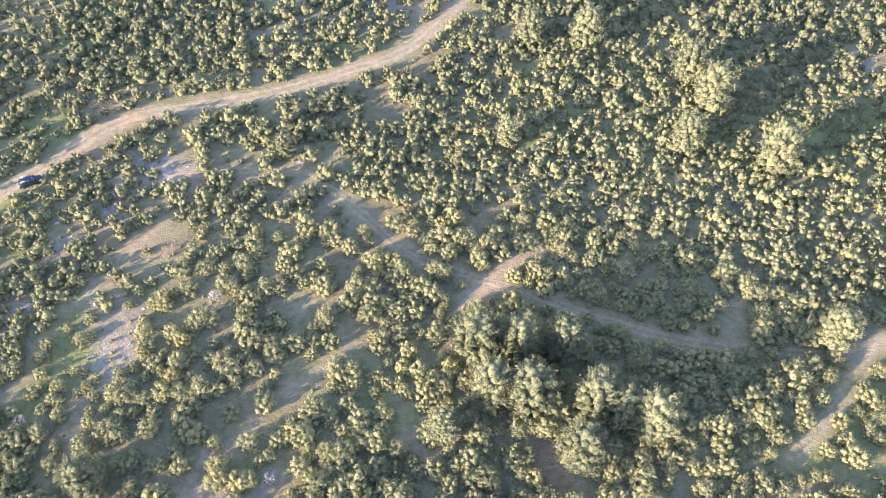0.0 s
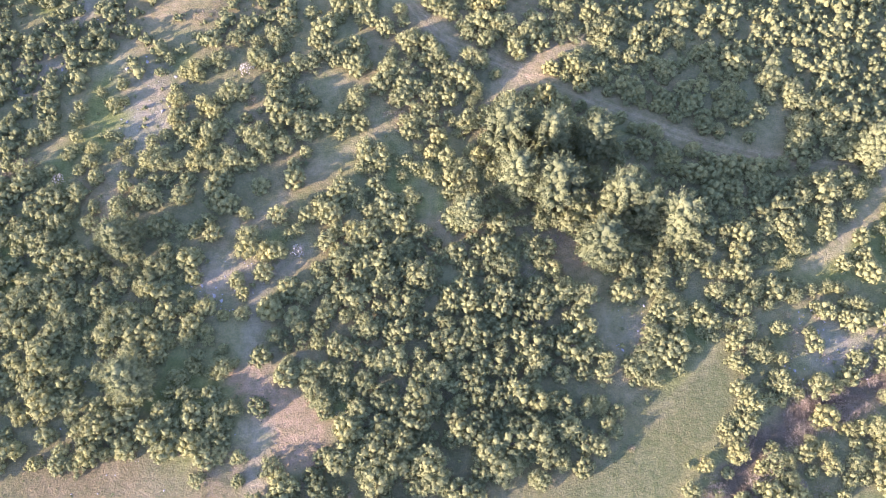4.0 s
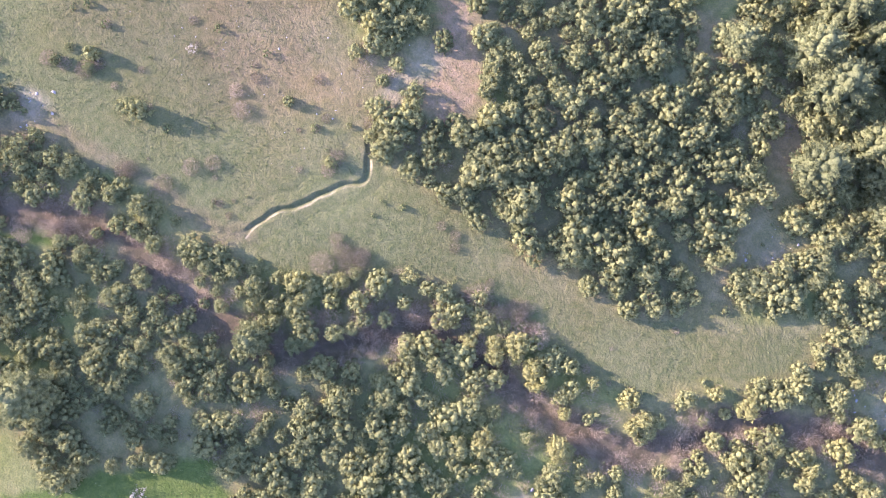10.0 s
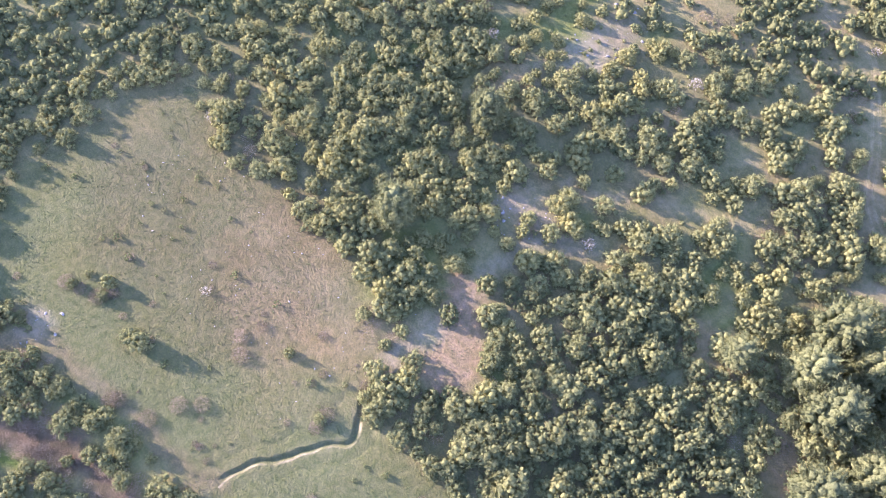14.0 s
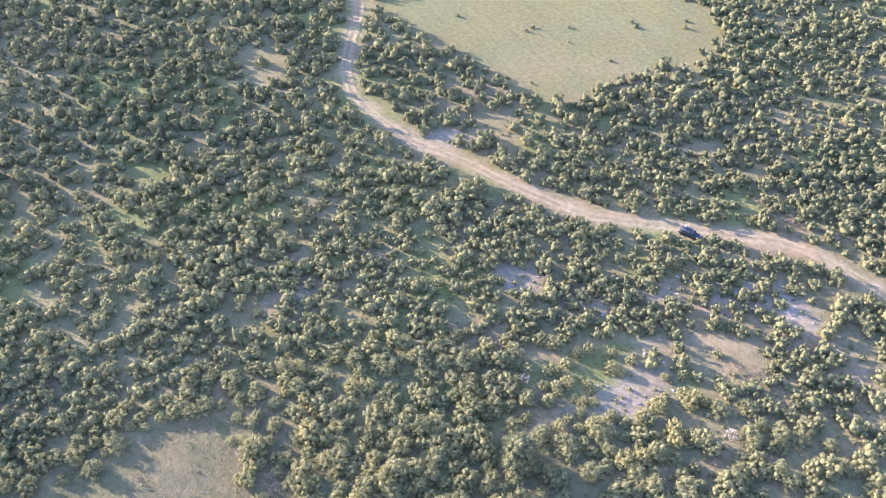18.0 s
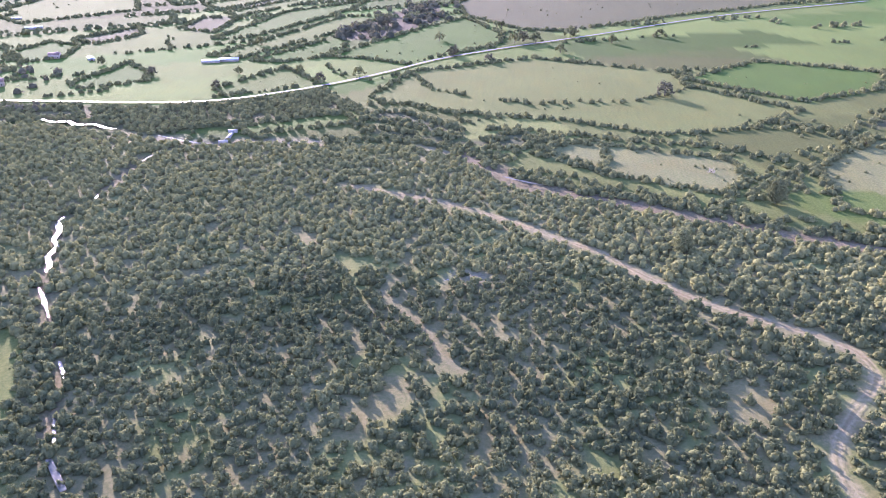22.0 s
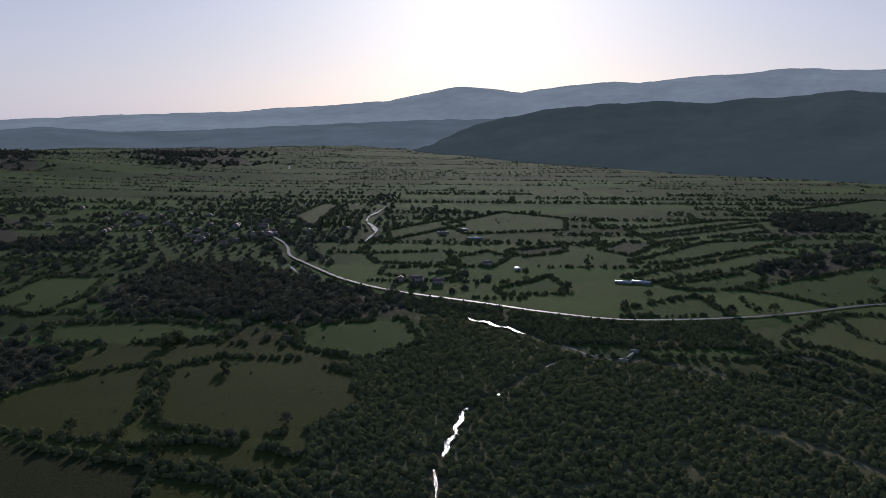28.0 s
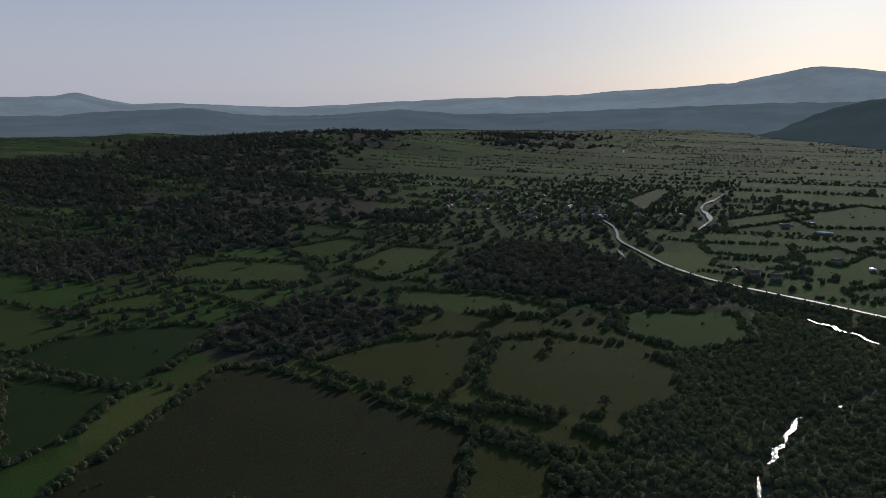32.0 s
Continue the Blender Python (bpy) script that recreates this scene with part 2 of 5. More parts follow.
field('meadow', [(-79, -29), (-86, -18), (-87, -7), (-90, 1), (-85, 10), (-73, 7), (-66, 8), (-55, 12), (-48, 13), (-44, 16), (-32, 10), (-28, 10), (-26, 6), (-22, 4), (-18, 5), (-14, 6), (-7, 8), (-2, 10), (3, 10), (9, 13), (16, 15), (21, 18), (27, 26), (33, 30), (38, 35), (41, 31), (38, 24), (32, 17), (29, 9), (22, 6), (15, 4), (11, 5), (4, 3), (-5, -2), (-11, -9), (-18, -17), (-28, -20), (-33, -22), (-41, -22), (-49, -29), (-57, -30), (-56, -27), (-64, -30), (-68, -34)])
field('dry', [(-26, 16), (-26, 20), (-32, 24), (-34, 28), (-29, 29), (-23, 25), (-18, 20), (-16, 14), (-22, 14)])
field('green', [(-29, -87), (-15, -57), (-9, -49), (-6, -42), (1, -44), (7, -46), (11, -52), (0, -101)])
field('green', [(-51, -42.5), (-48, -39), (-44, -38.5), (-43, -40), (-46, -42), (-49, -44.5)])
field('sward', [(51, 14), (63, 16), (89, 19), (91, -38), (47, -34), (51, -22), (54, -14), (50, -3), (53, 5), (49, 10)])
field('sward', [(45, -18), (50, -16), (52, -22), (45, -24)])
field('tan', [(-191, 94), (-196, 106), (-194, 135), (-176, 169), (-157, 170), (-141, 172), (-128, 163), (-124, 148), (-128, 132), (-124, 114), (-134, 104), (-154, 104), (-175, 98)])
field('tan', [(-250, 151), (-249, 166), (-236, 180), (-217, 178), (-198, 189), (-190, 183), (-200, 156), (-207, 142), (-226, 140)], True)
field('tan', [(-380, 1), (-399, 17), (-386, 64), (-374, 91), (-352, 94), (-329, 80), (-350, 35), (-361, 22)], True)
field('tan', [(-367, 127), (-415, 167), (-372, 259), (-359, 289), (-289, 239), (-291, 209), (-314, 120)], True)
field('pasture', [(-334, 106), (-338, 137), (-283, 228), (-268, 217), (-278, 183), (-296, 133), (-315, 104)])
field('lush', [(-541, 95), (-598, 154), (-567, 227), (-517, 204), (-486, 154), (-504, 131)], True)
field('brown', [(-419, -90), (-400, -37), (-399, 9), (-381, -7), (-389, -29), (-404, -82)], True)
field('brown', [(-461, 187), (-605, 403), (-612, 515), (-392, 343), (-401, 277), (-438, 172)])
# the next three covers have the view's dim corner painted in
field('lush_dim', [(-36, -428), (-64, -454), (-120, -450), (-143, -434), (-111, -388), (-78, -353), (-60, -387)], True)
field('lush_dim', [(-34, -410), (-76, -354), (-47, -315), (-22, -298)], True)
field('olive_dim', [(-72, -311), (-120, -361), (-136, -351), (-154, -302), (-170, -250), (-177, -194), (-167, -168), (-25, -263)], True)
field('olive', [(-154, -348), (-208, -358), (-253, -340), (-208, -292), (-178, -270), (-161, -306)], True)
field('olive', [(-251, -328), (-277, -324), (-299, -284), (-292, -246), (-265, -219), (-225, -216), (-204, -237), (-199, -272)], True)
field('lush', [(-344, -337), (-395, -294), (-360, -255), (-313, -258), (-314, -299)], True)
field('olive', [(-178, -262), (-195, -247), (-210, -200), (-193, -189), (-179, -227), (-170, -250)], True)
field('pasture', [(-162, -597), (-210, -616), (-259, -569), (-233, -504), (-190, -528), (-153, -568)], True)
field('lush', [(-265, -638), (-338, -659), (-336, -624), (-287, -578), (-267, -577)], True)
field('pasture', [(-69, -506), (-108, -529), (-144, -533), (-131, -488)], True)
field('pasture', [(-156, -525), (-213, -506), (-172, -468)], True)
field('pasture', [(-268, -459), (-307, -413), (-324, -358), (-300, -350), (-241, -414)], True)
field('pasture', [(-275, -545), (-349, -598), (-377, -563), (-327, -510), (-275, -486)], True)
field('stubble', [(-485, -94), (-550, -78), (-600, 0), (-560, 90), (-520, 95), (-466, 148), (-428, 112), (-413, 65), (-435, 23), (-451, -47), (-473, -88)], True)
field('brown', [(-446, -88), (-448, -68), (-412, -32), (-402, -33), (-430, -82)], True)
field('brown', [(-406, -24), (-410, -4), (-403, 13), (-388, -3), (-384, -14)], True)
field('tan', [(-385, 4), (-402, 36), (-350, 33), (-369, 20)], True)
field('pasture', [(-412, -152), (-450, -93), (-427, -88), (-399, -141)], True)
field('olive', [(-188, -258), (-205, -221), (-208, -198), (-197, -189), (-182, -203), (-173, -239)], True)
field('olive', [(-168, -234), (-179, -200), (-162, -181), (-142, -173), (-121, -175)], True)
field('stubble', [(-177, -165), (-191, -161), (-201, -148), (-183, -134), (-156, -122), (-147, -119), (-141, -133)], True)
field('lush', [(-1082, -115), (-1304, -52), (-1324, 57), (-1063, 48), (-948, -50), (-950, -89)], True)
field('brown', [(-880, -78), (-790, -62), (-720, -12), (-712, 25), (-800, 130), (-890, 260), (-1110, 190), (-1060, 50), (-950, -48)], True)
field('lush', [(-597, -148), (-719, -96), (-778, -62), (-703, -27), (-655, -25), (-575, -85), (-591, -119)], True)
field('pasture', [(-495, -194), (-558, -168), (-514, -132), (-489, -159), (-478, -184)], True)
field('lush', [(-577, -199), (-675, -159), (-645, -143), (-594, -151), (-576, -174)], True)
field('pasture', [(-594, -234), (-752, -184), (-782, -174), (-782, -135), (-701, -162), (-585, -209)], True)
field('lush', [(-661, -256), (-808, -237), (-884, -173), (-821, -179), (-783, -189), (-668, -229)], True)
field('pasture', [(-797, -294), (-968, -225), (-921, -205), (-777, -274)], True)
field('lush', [(-1141, -232), (-1360, -158), (-1351, -59), (-1139, -124)], True)
field('brown', [(-709, -304), (-771, -304), (-772, -272), (-691, -265)], True)
field('pasture', [(-850, -336), (-998, -270), (-1027, -227), (-900, -273), (-817, -305)], True)
field('lush', [(-574, -466), (-626, -414), (-567, -372), (-539, -430)], True)
field('pasture', [(-526, -410), (-557, -376), (-538, -354), (-504, -374), (-501, -396)], True)
field('lush', [(-599, -390), (-643, -384), (-628, -352), (-581, -340), (-561, -362)], True)
field('brown', [(-653, -372), (-713, -341), (-680, -324), (-635, -341)], True)
field('pasture', [(-706, -546), (-829, -546), (-785, -500), (-650, -499)], True)
field('lush', [(-502, -293), (-568, -282), (-535, -255), (-513, -245), (-489, -278)], True)
field('pasture', [(-784, -525), (-925, -529), (-906, -432), (-812, -387), (-726, -461)], True)
field('tan', [(-741, -719), (-884, -795), (-877, -762), (-680, -630)], True)
GAPS, WOODS = [], []
GAPS.append([(-185, -35), (-183, -29), (-164, -28), (-163, -40), (-161, -49), (-165, -51), (-171, -36)])
GAPS.append([(-251, -31), (-249, -13), (-240, -10), (-241, -22), (-230, -25), (-239, -30)])
GAPS.append([(-195, -23), (-193, -16), (-181, -21)])
GAPS.append([(-191, 56), (-180, 61), (-168, 54), (-180, 50)])
GAPS.append([(-154, 14), (-155, 22), (-148, 22), (-149, 15)])
GAPS.append([(-141, -34), (-131, -29), (-127, -38), (-136, -37)])
GAPS.append([(-136, 87), (-128, 96), (-122, 91), (-128, 84)])
GAPS.append([(-259, -66), (-256, -52), (-248, -49), (-248, -61)])
GAPS.append([(-163, -22), (-160, -17), (-154, -18), (-154, -21)])
GAPS.append([(-51, 87), (-46, 95), (-52, 90), (-58, 78), (-56, 76)])
GAPS.append([(-68, 88), (-68, 95), (-71, 92), (-72, 88)])
GAPS.append([(-58, 66), (-50, 71), (-50, 67), (-55, 64)])
GAPS.append([(-27, 62), (-20, 65), (-12, 72), (-13, 73), (-22, 66)])
GAPS.append([(-34, 51), (-27, 57), (-29, 59), (-36, 53)])
GAPS.append([(-28, 114), (-19, 120), (-21, 110), (-27, 111)])
GAPS.append([(-57, 105), (-54, 113), (-48, 109)])
GAPS.append([(-16, 100), (-8, 102), (-10, 95)])
GAPS.append([(-38, 121), (-26, 122), (-24, 125), (-37, 124)])
GAPS.append([(94, 132), (88, 138), (96, 139)])
GAPS.append([(52, 48), (59, 49), (67, 50), (66, 46), (58, 45)])
GAPS.append([(-41, 47), (-34, 47), (-35, 39), (-40, 39)])
GAPS.append([(-41, 41), (-36, 42), (-31, 32), (-34, 30)])
GAPS.append([(-4, 18), (3, 18), (2, 15), (-2, 14)])
GAPS.append([(44, 41), (52, 43), (61, 39), (60, 32), (50, 31)])
GAPS.append([(20, 40), (29, 43), (27, 32), (21, 33)])
GAPS.append([(23, -11), (33, -11), (34, -16), (25, -18)])
GAPS.append([(22, 34), (21, 42), (26, 42), (24, 34)])
GAPS.append([(15, 48), (14, 54), (18, 54)])
GAPS.append([(-113, 32), (-100, 42), (-108, 45), (-114, 36)])
GAPS.append([(-108, 16), (-99, 19), (-103, 22), (-112, 19)])
GAPS.append([(-38, 39), (-37, 47), (-31, 44), (-34, 38)])
GAPS.append([(-58, 70), (-55, 77), (-49, 71), (-54, 66)])
GAPS.append([(-56, 83), (-47, 94), (-44, 89), (-51, 79)])
GAPS.append([(-55, 105), (-51, 117), (-44, 110), (-50, 103)])
GAPS.append([(-26, 55), (-10, 74), (-10, 72), (-27, 56)])
GAPS.append([(-89, 68), (-86, 76), (-80, 70), (-84, 65)])
GAPS.append([(-109, 17), (-104, 29), (-100, 25), (-100, 16)])
GAPS.append([(-134, 86), (-126, 94), (-124, 89), (-128, 85)])
GAPS.append([(-13, -19), (-3, -3), (3, -5), (2, -9), (-5, -21)])
GAPS.append([(4, 2), (8, 7), (12, 5), (8, 0)])
GAPS.append([(12, 53), (18, 52), (20, 44), (16, 44)])
GAPS.append([(-9, 129), (-6, 122), (-14, 118), (-13, 125)])
GAPS.append([(-75, 90), (-67, 96), (-66, 90), (-70, 86)])
GAPS.append([(-53, 81), (-54, 90), (-49, 97), (-47, 95), (-51, 89)])
GAPS.append([(-58, 76), (-53, 83), (-45, 83), (-48, 80)])
GAPS.append([(-282, -122), (-286, -116), (-259, -113)])
GAPS.append([(-234, -117), (-241, -108), (-227, -108)])
GAPS.append([(-358, -118), (-359, -108), (-343, -102)])
GAPS.append([(-201, -95), (-202, -85), (-187, -83)])
GAPS.append([(-182, -104), (-188, -101), (-177, -98)])
GAPS.append([(-277, -85), (-280, -80), (-262, -77)])
GAPS.append([(-139, 44), (-134, 53), (-131, 50), (-135, 44)])
WOODS.append([(-123, -369), (-114, -398), (-157, -447), (-194, -454), (-218, -473), (-235, -444), (-236, -393), (-214, -367), (-162, -354), (-144, -350)])
WOODS.append([(-524, -2137), (-908, -2523), (-943, -2082), (-766, -1587), (-540, -1237), (-491, -1000), (-542, -954), (-390, -733), (-310, -804), (-237, -748), (-200, -839), (-249, -1035), (-325, -1014), (-371, -1168), (-305, -1260)])
WOODS.append([(-1206, -2452), (-1369, -2336), (-943, -1610), (-851, -1675)])
WOODS.append([(-162, -1612), (-309, -1443), (-258, -1086), (-218, -950), (-103, -1058)])
WOODS.append([(-434, -803), (-513, -778), (-444, -692), (-397, -724)])
WOODS.append([(-319, -491), (-400, -547), (-476, -529), (-441, -433), (-404, -367), (-409, -301), (-348, -341), (-348, -386), (-304, -434)])
WOODS.append([(-74, -785), (-156, -746), (-184, -678), (-164, -620), (-88, -601), (-61, -665)])
WOODS.append([(-218, -922), (-348, -833), (-310, -717), (-205, -750)])
WOODS.append([(-1060, -229), (-1191, -181), (-1122, -138), (-972, -119), (-929, -197)])
WOODS.append([(-718, -166), (-898, -99), (-758, -82), (-656, -127), (-666, -152)])
WOODS.append([(-439, -567), (-473, -487), (-434, -350), (-418, -307), (-375, -333), (-335, -393), (-327, -429)])
WOODS.append([(-189, -748), (-303, -696), (-281, -639), (-171, -671)])
WOODS.append([(-1826, -2748), (-2121, -2527), (-2051, -2233), (-1440, -1526), (-1225, -1583), (-1837, -2609)])
BANKS = [(-418, -265), (-426, -309), (-434, -350), (-450, -345), (-451, -278), (-451, -229), (-458, -186), (-477, -153), (-500, -128), (-455, -95), (-450, -100), (-414, -155), (-400, -190), (-412, -235)]
SCRUB = [(-245, 225), (-265, 175), (-278, 135), (-292, 94), (-313, 53), (-328, 19), (-342, -6), (-376, -30), (-391, -58), (-390, -108), (-389, -153), (-412, -242), (-405, -290), (-360, -250), (-313, -256), (-296, -268), (-290, -244), (-263, -217), (-225, -214), (-206, -196), (-195, -187), (-178, -196), (-165, -168), (-130, -120), (-70, -75), (-30, -64), (60, -60), (160, -40), (190, 120), (150, 260), (0, 290), (-150, 290)]

# ---- land: noise, cover, height ----
def lattice(ix, iy, seed):
    h = np.sin(ix * 127.1 + iy * 311.7 + seed * 74.7) * 43758.5453
    return h - np.floor(h)


def wave(x, y, size, seed=0):
    """Smooth value noise from 0 to 1, in blobs of that size."""
    x, y = np.asarray(x, float) / size, np.asarray(y, float) / size
    ix, iy = np.floor(x), np.floor(y)
    fx, fy = x - ix, y - iy
    fx, fy = fx * fx * (3 - 2 * fx), fy * fy * (3 - 2 * fy)
    a = lattice(ix, iy, seed) * (1 - fx) + lattice(ix + 1, iy, seed) * fx
    b = lattice(ix, iy + 1, seed) * (1 - fx) + lattice(ix + 1, iy + 1, seed) * fx
    return a * (1 - fy) + b * fy


def rough(x, y, size, seed=0):
    return 0.5 * wave(x, y, size, seed) + 0.3 * wave(x, y, size / 2.3, seed + 1) + 0.2 * wave(x, y, size / 5.1, seed + 2)


def smooth(low, high, v):
    v = np.clip((v - low) / (high - low), 0, 1)
    return v * v * (3 - 2 * v)


def inside(x, y, corners):
    """Which points lie in the polygon."""
    p = np.asarray(corners, float)
    found = np.zeros(np.shape(x), bool)
    near = (x > p[:, 0].min()) & (x < p[:, 0].max()) & (y > p[:, 1].min()) & (y < p[:, 1].max())
    qx, qy = x[near], y[near]
    hit = np.zeros(len(qx), bool)
    for (ax, ay), (bx, by) in zip(p, np.roll(p, -1, 0)):
        if ay != by:
            hit ^= ((ay > qy) != (by > qy)) & (qx < (bx - ax) * (qy - ay) / (by - ay) + ax)
    found[near] = hit
    return found


def off(x, y, line, reach=30.0):
    """Distance to a line through the given points, up to reach."""
    p = np.asarray(line, float)
    out = np.full(np.shape(x), reach)
    near = (x > p[:, 0].min() - reach) & (x < p[:, 0].max() + reach) & (y > p[:, 1].min() - reach) & (y < p[:, 1].max() + reach)
    qx, qy, d = x[near], y[near], out[near]
    for (ax, ay), (bx, by) in zip(p[:-1], p[1:]):
        l2 = (bx - ax) ** 2 + (by - ay) ** 2
        s = np.clip(((qx - ax) * (bx - ax) + (qy - ay) * (by - ay)) / max(l2, 1e-6), 0, 1)
        d = np.minimum(d, np.hypot(qx - ax - s * (bx - ax), qy - ay - s * (by - ay)))
    out[near] = d
    return out


def curve(points, step=2.0):
    """A smooth line through the points (Catmull-Rom), sampled about every step metres."""
    p = np.asarray(points, float)
    p = np.vstack([2 * p[0] - p[1], p, 2 * p[-1] - p[-2]])
    out = []
    for a, b, c, d in zip(p[:-3], p[1:-2], p[2:-1], p[3:]):
        for s in np.linspace(0, 1, max(2, int(np.hypot(*(c - b)) / step)), endpoint=False):
            out.append(0.5 * (2 * b + (c - a) * s + (2 * a - 5 * b + 4 * c - d) * s * s + (3 * b - a - 3 * c + d) * s ** 3))
    return np.array(out + [p[-2]])


COVERS = {
    # olive and lush also have darkened versions, with dimmer light put into the colour
    "scrub": (0.138, 0.126, 0.062), "worn": (0.094, 0.083, 0.046), "meadow": (0.096, 0.098, 0.047), "dry": (0.19, 0.138, 0.083), "stubble": (0.098, 0.108, 0.036), "lush": (0.052, 0.085, 0.018), "sward": (0.106, 0.114, 0.053), "olive_dim": (0.039, 0.04, 0.015), "lush_dim": (0.03, 0.05, 0.012), "green": (0.066, 0.088, 0.026),
    "pasture": (0.074, 0.097, 0.026), "tan": (0.124, 0.123, 0.055), "brown": (0.068, 0.07, 0.036), "olive": (0.058, 0.064, 0.016),
    "dirt": (0.238, 0.19, 0.116), "stony": (0.225, 0.19, 0.145), "bank": (0.13, 0.1, 0.066), "mud": (0.088, 0.068, 0.047),
}
STRIP_ANGLE, STRIP_LONG, STRIP_WIDE = radians(118), 190.0, 62.0
CA, SA = math.cos(STRIP_ANGLE), math.sin(STRIP_ANGLE)


def bend(x, y):
    return 70 * (wave(x, y, 420, 31) - 0.5), 70 * (wave(x, y, 380, 32) - 0.5)


def strips(x, y):
    """Number of the farmland strip that a point lies in."""
    bx, by = bend(x, y)
    u, v = (x - bx) * CA + (y - by) * SA, -(x - bx) * SA + (y - by) * CA
    row = np.floor(v / STRIP_WIDE)
    return lattice(np.floor(u / STRIP_LONG + lattice(row, 0 * row, 5) * 3), row, 6)


MOUNDS = [(-720, -1950, 420, 18), (-230, -1400, 300, 22), (-1090, -1950, 320, 26)]


def height(x, y):
    """Flat valley floor, rolling hills far to the south, sunken stream and ditch."""
    r = np.hypot(x, y)
    far = smooth(1100, 2900, r) * smooth(-300, -1500, y - 0.25 * x)
    z = far * (48 * rough(x, y, 900, 3) - 8)
    for mx, my, wide, high in MOUNDS:
        z = z + high * np.exp(-((x - mx) ** 2 + (y - my) ** 2) / wide ** 2)
    z = z + 0.25 * (rough(x, y, 14, 8) - 0.5) * smooth(700, 300, r)
    z = z - 0.55 * smooth(3.0, 0.6, off(x, y, STREAM, 8)) - 0.6 * smooth(1.4, 0.7, off(x, y, DITCH[1:-1], 5))
    z = z - 0.9 * smooth(5, 2, off(x, y, RIVER_SIDE, 14)) * smooth(-120, -180, x) - 1.0 * smooth(14, 6, off(x, y, RIVER_MAIN, 20))
    return z


STONY = [(-61, -29, 4), (-54, 74, 8), (-35, 42, 6), (-86, 70, 7), (-56, 108, 9), (-49, 106, 8), (-54, 66, 6), (54, 36, 8), (61, 34, 8), (-74, 76, 6), (-60, 100, 7), (26, 37, 5),
         (-38, 40, 5), (-68, 92, 6), (92, 136, 7), (-104, 30, 6), (-246, -20, 10), (29, -13, 5), (-132, 80, 6), (-12, 158, 14), (-32, 150, 12)]


def cover(x, y):
    """Base colour of the ground."""
    c = np.empty((len(x), 3))
    c[:] = COVERS["scrub"]
    tone = rough(x, y, 26, 11)[:, None]
    c = c * (0.8 + 0.4 * tone) + smooth(0.5, 0.7, rough(x, y, 19, 14))[:, None] * np.array((-0.015, 0.004, -0.014))
    farm = ~inside(x, y, SCRUB) & (np.hypot(x + 60, y - 60) > 190)
    pick = strips(x, y)[:, None]
    land = np.where(pick < 0.42, COVERS["pasture"], np.where(pick < 0.74, COVERS["lush"], np.where(pick < 0.975, np.array(COVERS["pasture"]) * 0.72, COVERS["brown"])))
    near_farm = (np.hypot(x + 350, y - 110) < 260)[:, None]
    land = np.where(near_farm, np.array(COVERS["stubble"]) * 0.9, land)
    near_south = (np.hypot(x + 200, y + 230) < 170)[:, None]
    land = np.where(near_south, np.array(COVERS["olive"]) * 1.3, land)
    c = np.where(farm[:, None], land * (0.6 + 0.8 * lattice(pick * 91, pick * 17, 2)), c)
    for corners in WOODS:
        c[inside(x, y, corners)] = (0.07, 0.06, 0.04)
    for name, corners, _ in FIELDS:
        c[inside(x, y, corners)] = COVERS[name]
    c *= 0.9 + 0.25 * rough(x, y, 33, 19)[:, None]
    c = np.where(inside(x, y, BANKS)[:, None], np.array(COVERS["scrub"]) * 0.75, c)
    wob = 1.2 * (wave(x, y, 2.5, 4) - 0.5)

    def lay(name, amount):
        nonlocal c
        c = c + (np.array(COVERS[name]) * (0.85 + 0.3 * wave(x, y, 3, 7)[:, None]) - c) * np.clip(amount, 0, 1)[:, None]

    for sx, sy, sr in STONY:
        lay("stony", 0.55 * smooth(sr, sr * 0.3, np.hypot(x - sx, y - sy) + 11 * (rough(x, y, 5.0, 9) - 0.45)))
    lay("dry", 0.7 * smooth(17, 5, np.hypot((x + 46) * 0.9, (y - 5) * 1.1) + 8 * (rough(x, y, 8, 12) - 0.5)))
    lay("worn", 0.65 * smooth(24, 12, np.hypot((x + 62) * 0.75, (y - 0) * 1.1) + 10 * (rough(x, y, 9, 13) - 0.5)))
    lay("dry", 0.35 * smooth(0.45, 0.65, rough(x, y, 11, 21)) * smooth(130, 60, np.hypot(x + 55, y - 90)))
    lay("bank", 0.85 * smooth(3.0, 1.2, off(x, y, STREAM, 9) + 2 * wob))
    lay("mud", 0.85 * smooth(1.4, 0.5, off(x, y, STREAM, 5) + 0.8 * wob))
    lay("stony", 0.5 * smooth(6, 2, off(x, y, RIVER_MAIN, 20) + 4 * wob) * smooth(0.4, 0.6, wave(x, y, 30, 17)))
    lay("bank", 0.8 * smooth(9, 4, off(x, y, RIVER_MAIN[:9], 20) + 4 * wob))
    lay("bank", 0.5 * smooth(3, 1.5, off(x, y, RIVER_SIDE, 14) + 2 * wob) * smooth(-120, -160, x))
    lay("dirt", 0.2 * smooth(3.0, 1.4, off(x, y, TRACK_MAIN, 9) + 2.0 * wob))
    lay("dirt", 0.4 * smooth(1.6, 0.8, off(x, y, TRACK_MAIN, 9) + wob))
    lay("dirt", 0.3 * smooth(1.2, 0.5, off(x, y, TRACK_SIDE, 9) + 0.6 * wob))
    lay("dirt", 0.25 * smooth(1.0, 0.3, off(x, y, PATH_SPUR, 6) + wob))
    for line in (PATH_EAST, PATH_FORK):
        lay("dirt", 0.6 * smooth(1.5, 0.4, off(x, y, line, 6) + wob))
    lay("stony", 0.4 * smooth(2.0, 0.5, off(x, y, PATH_SCRUB, 6) + wob))
    lay("dirt", 0.25 * smooth(1.0, 0.4, off(x, y, PATH_WEST, 6) + wob))
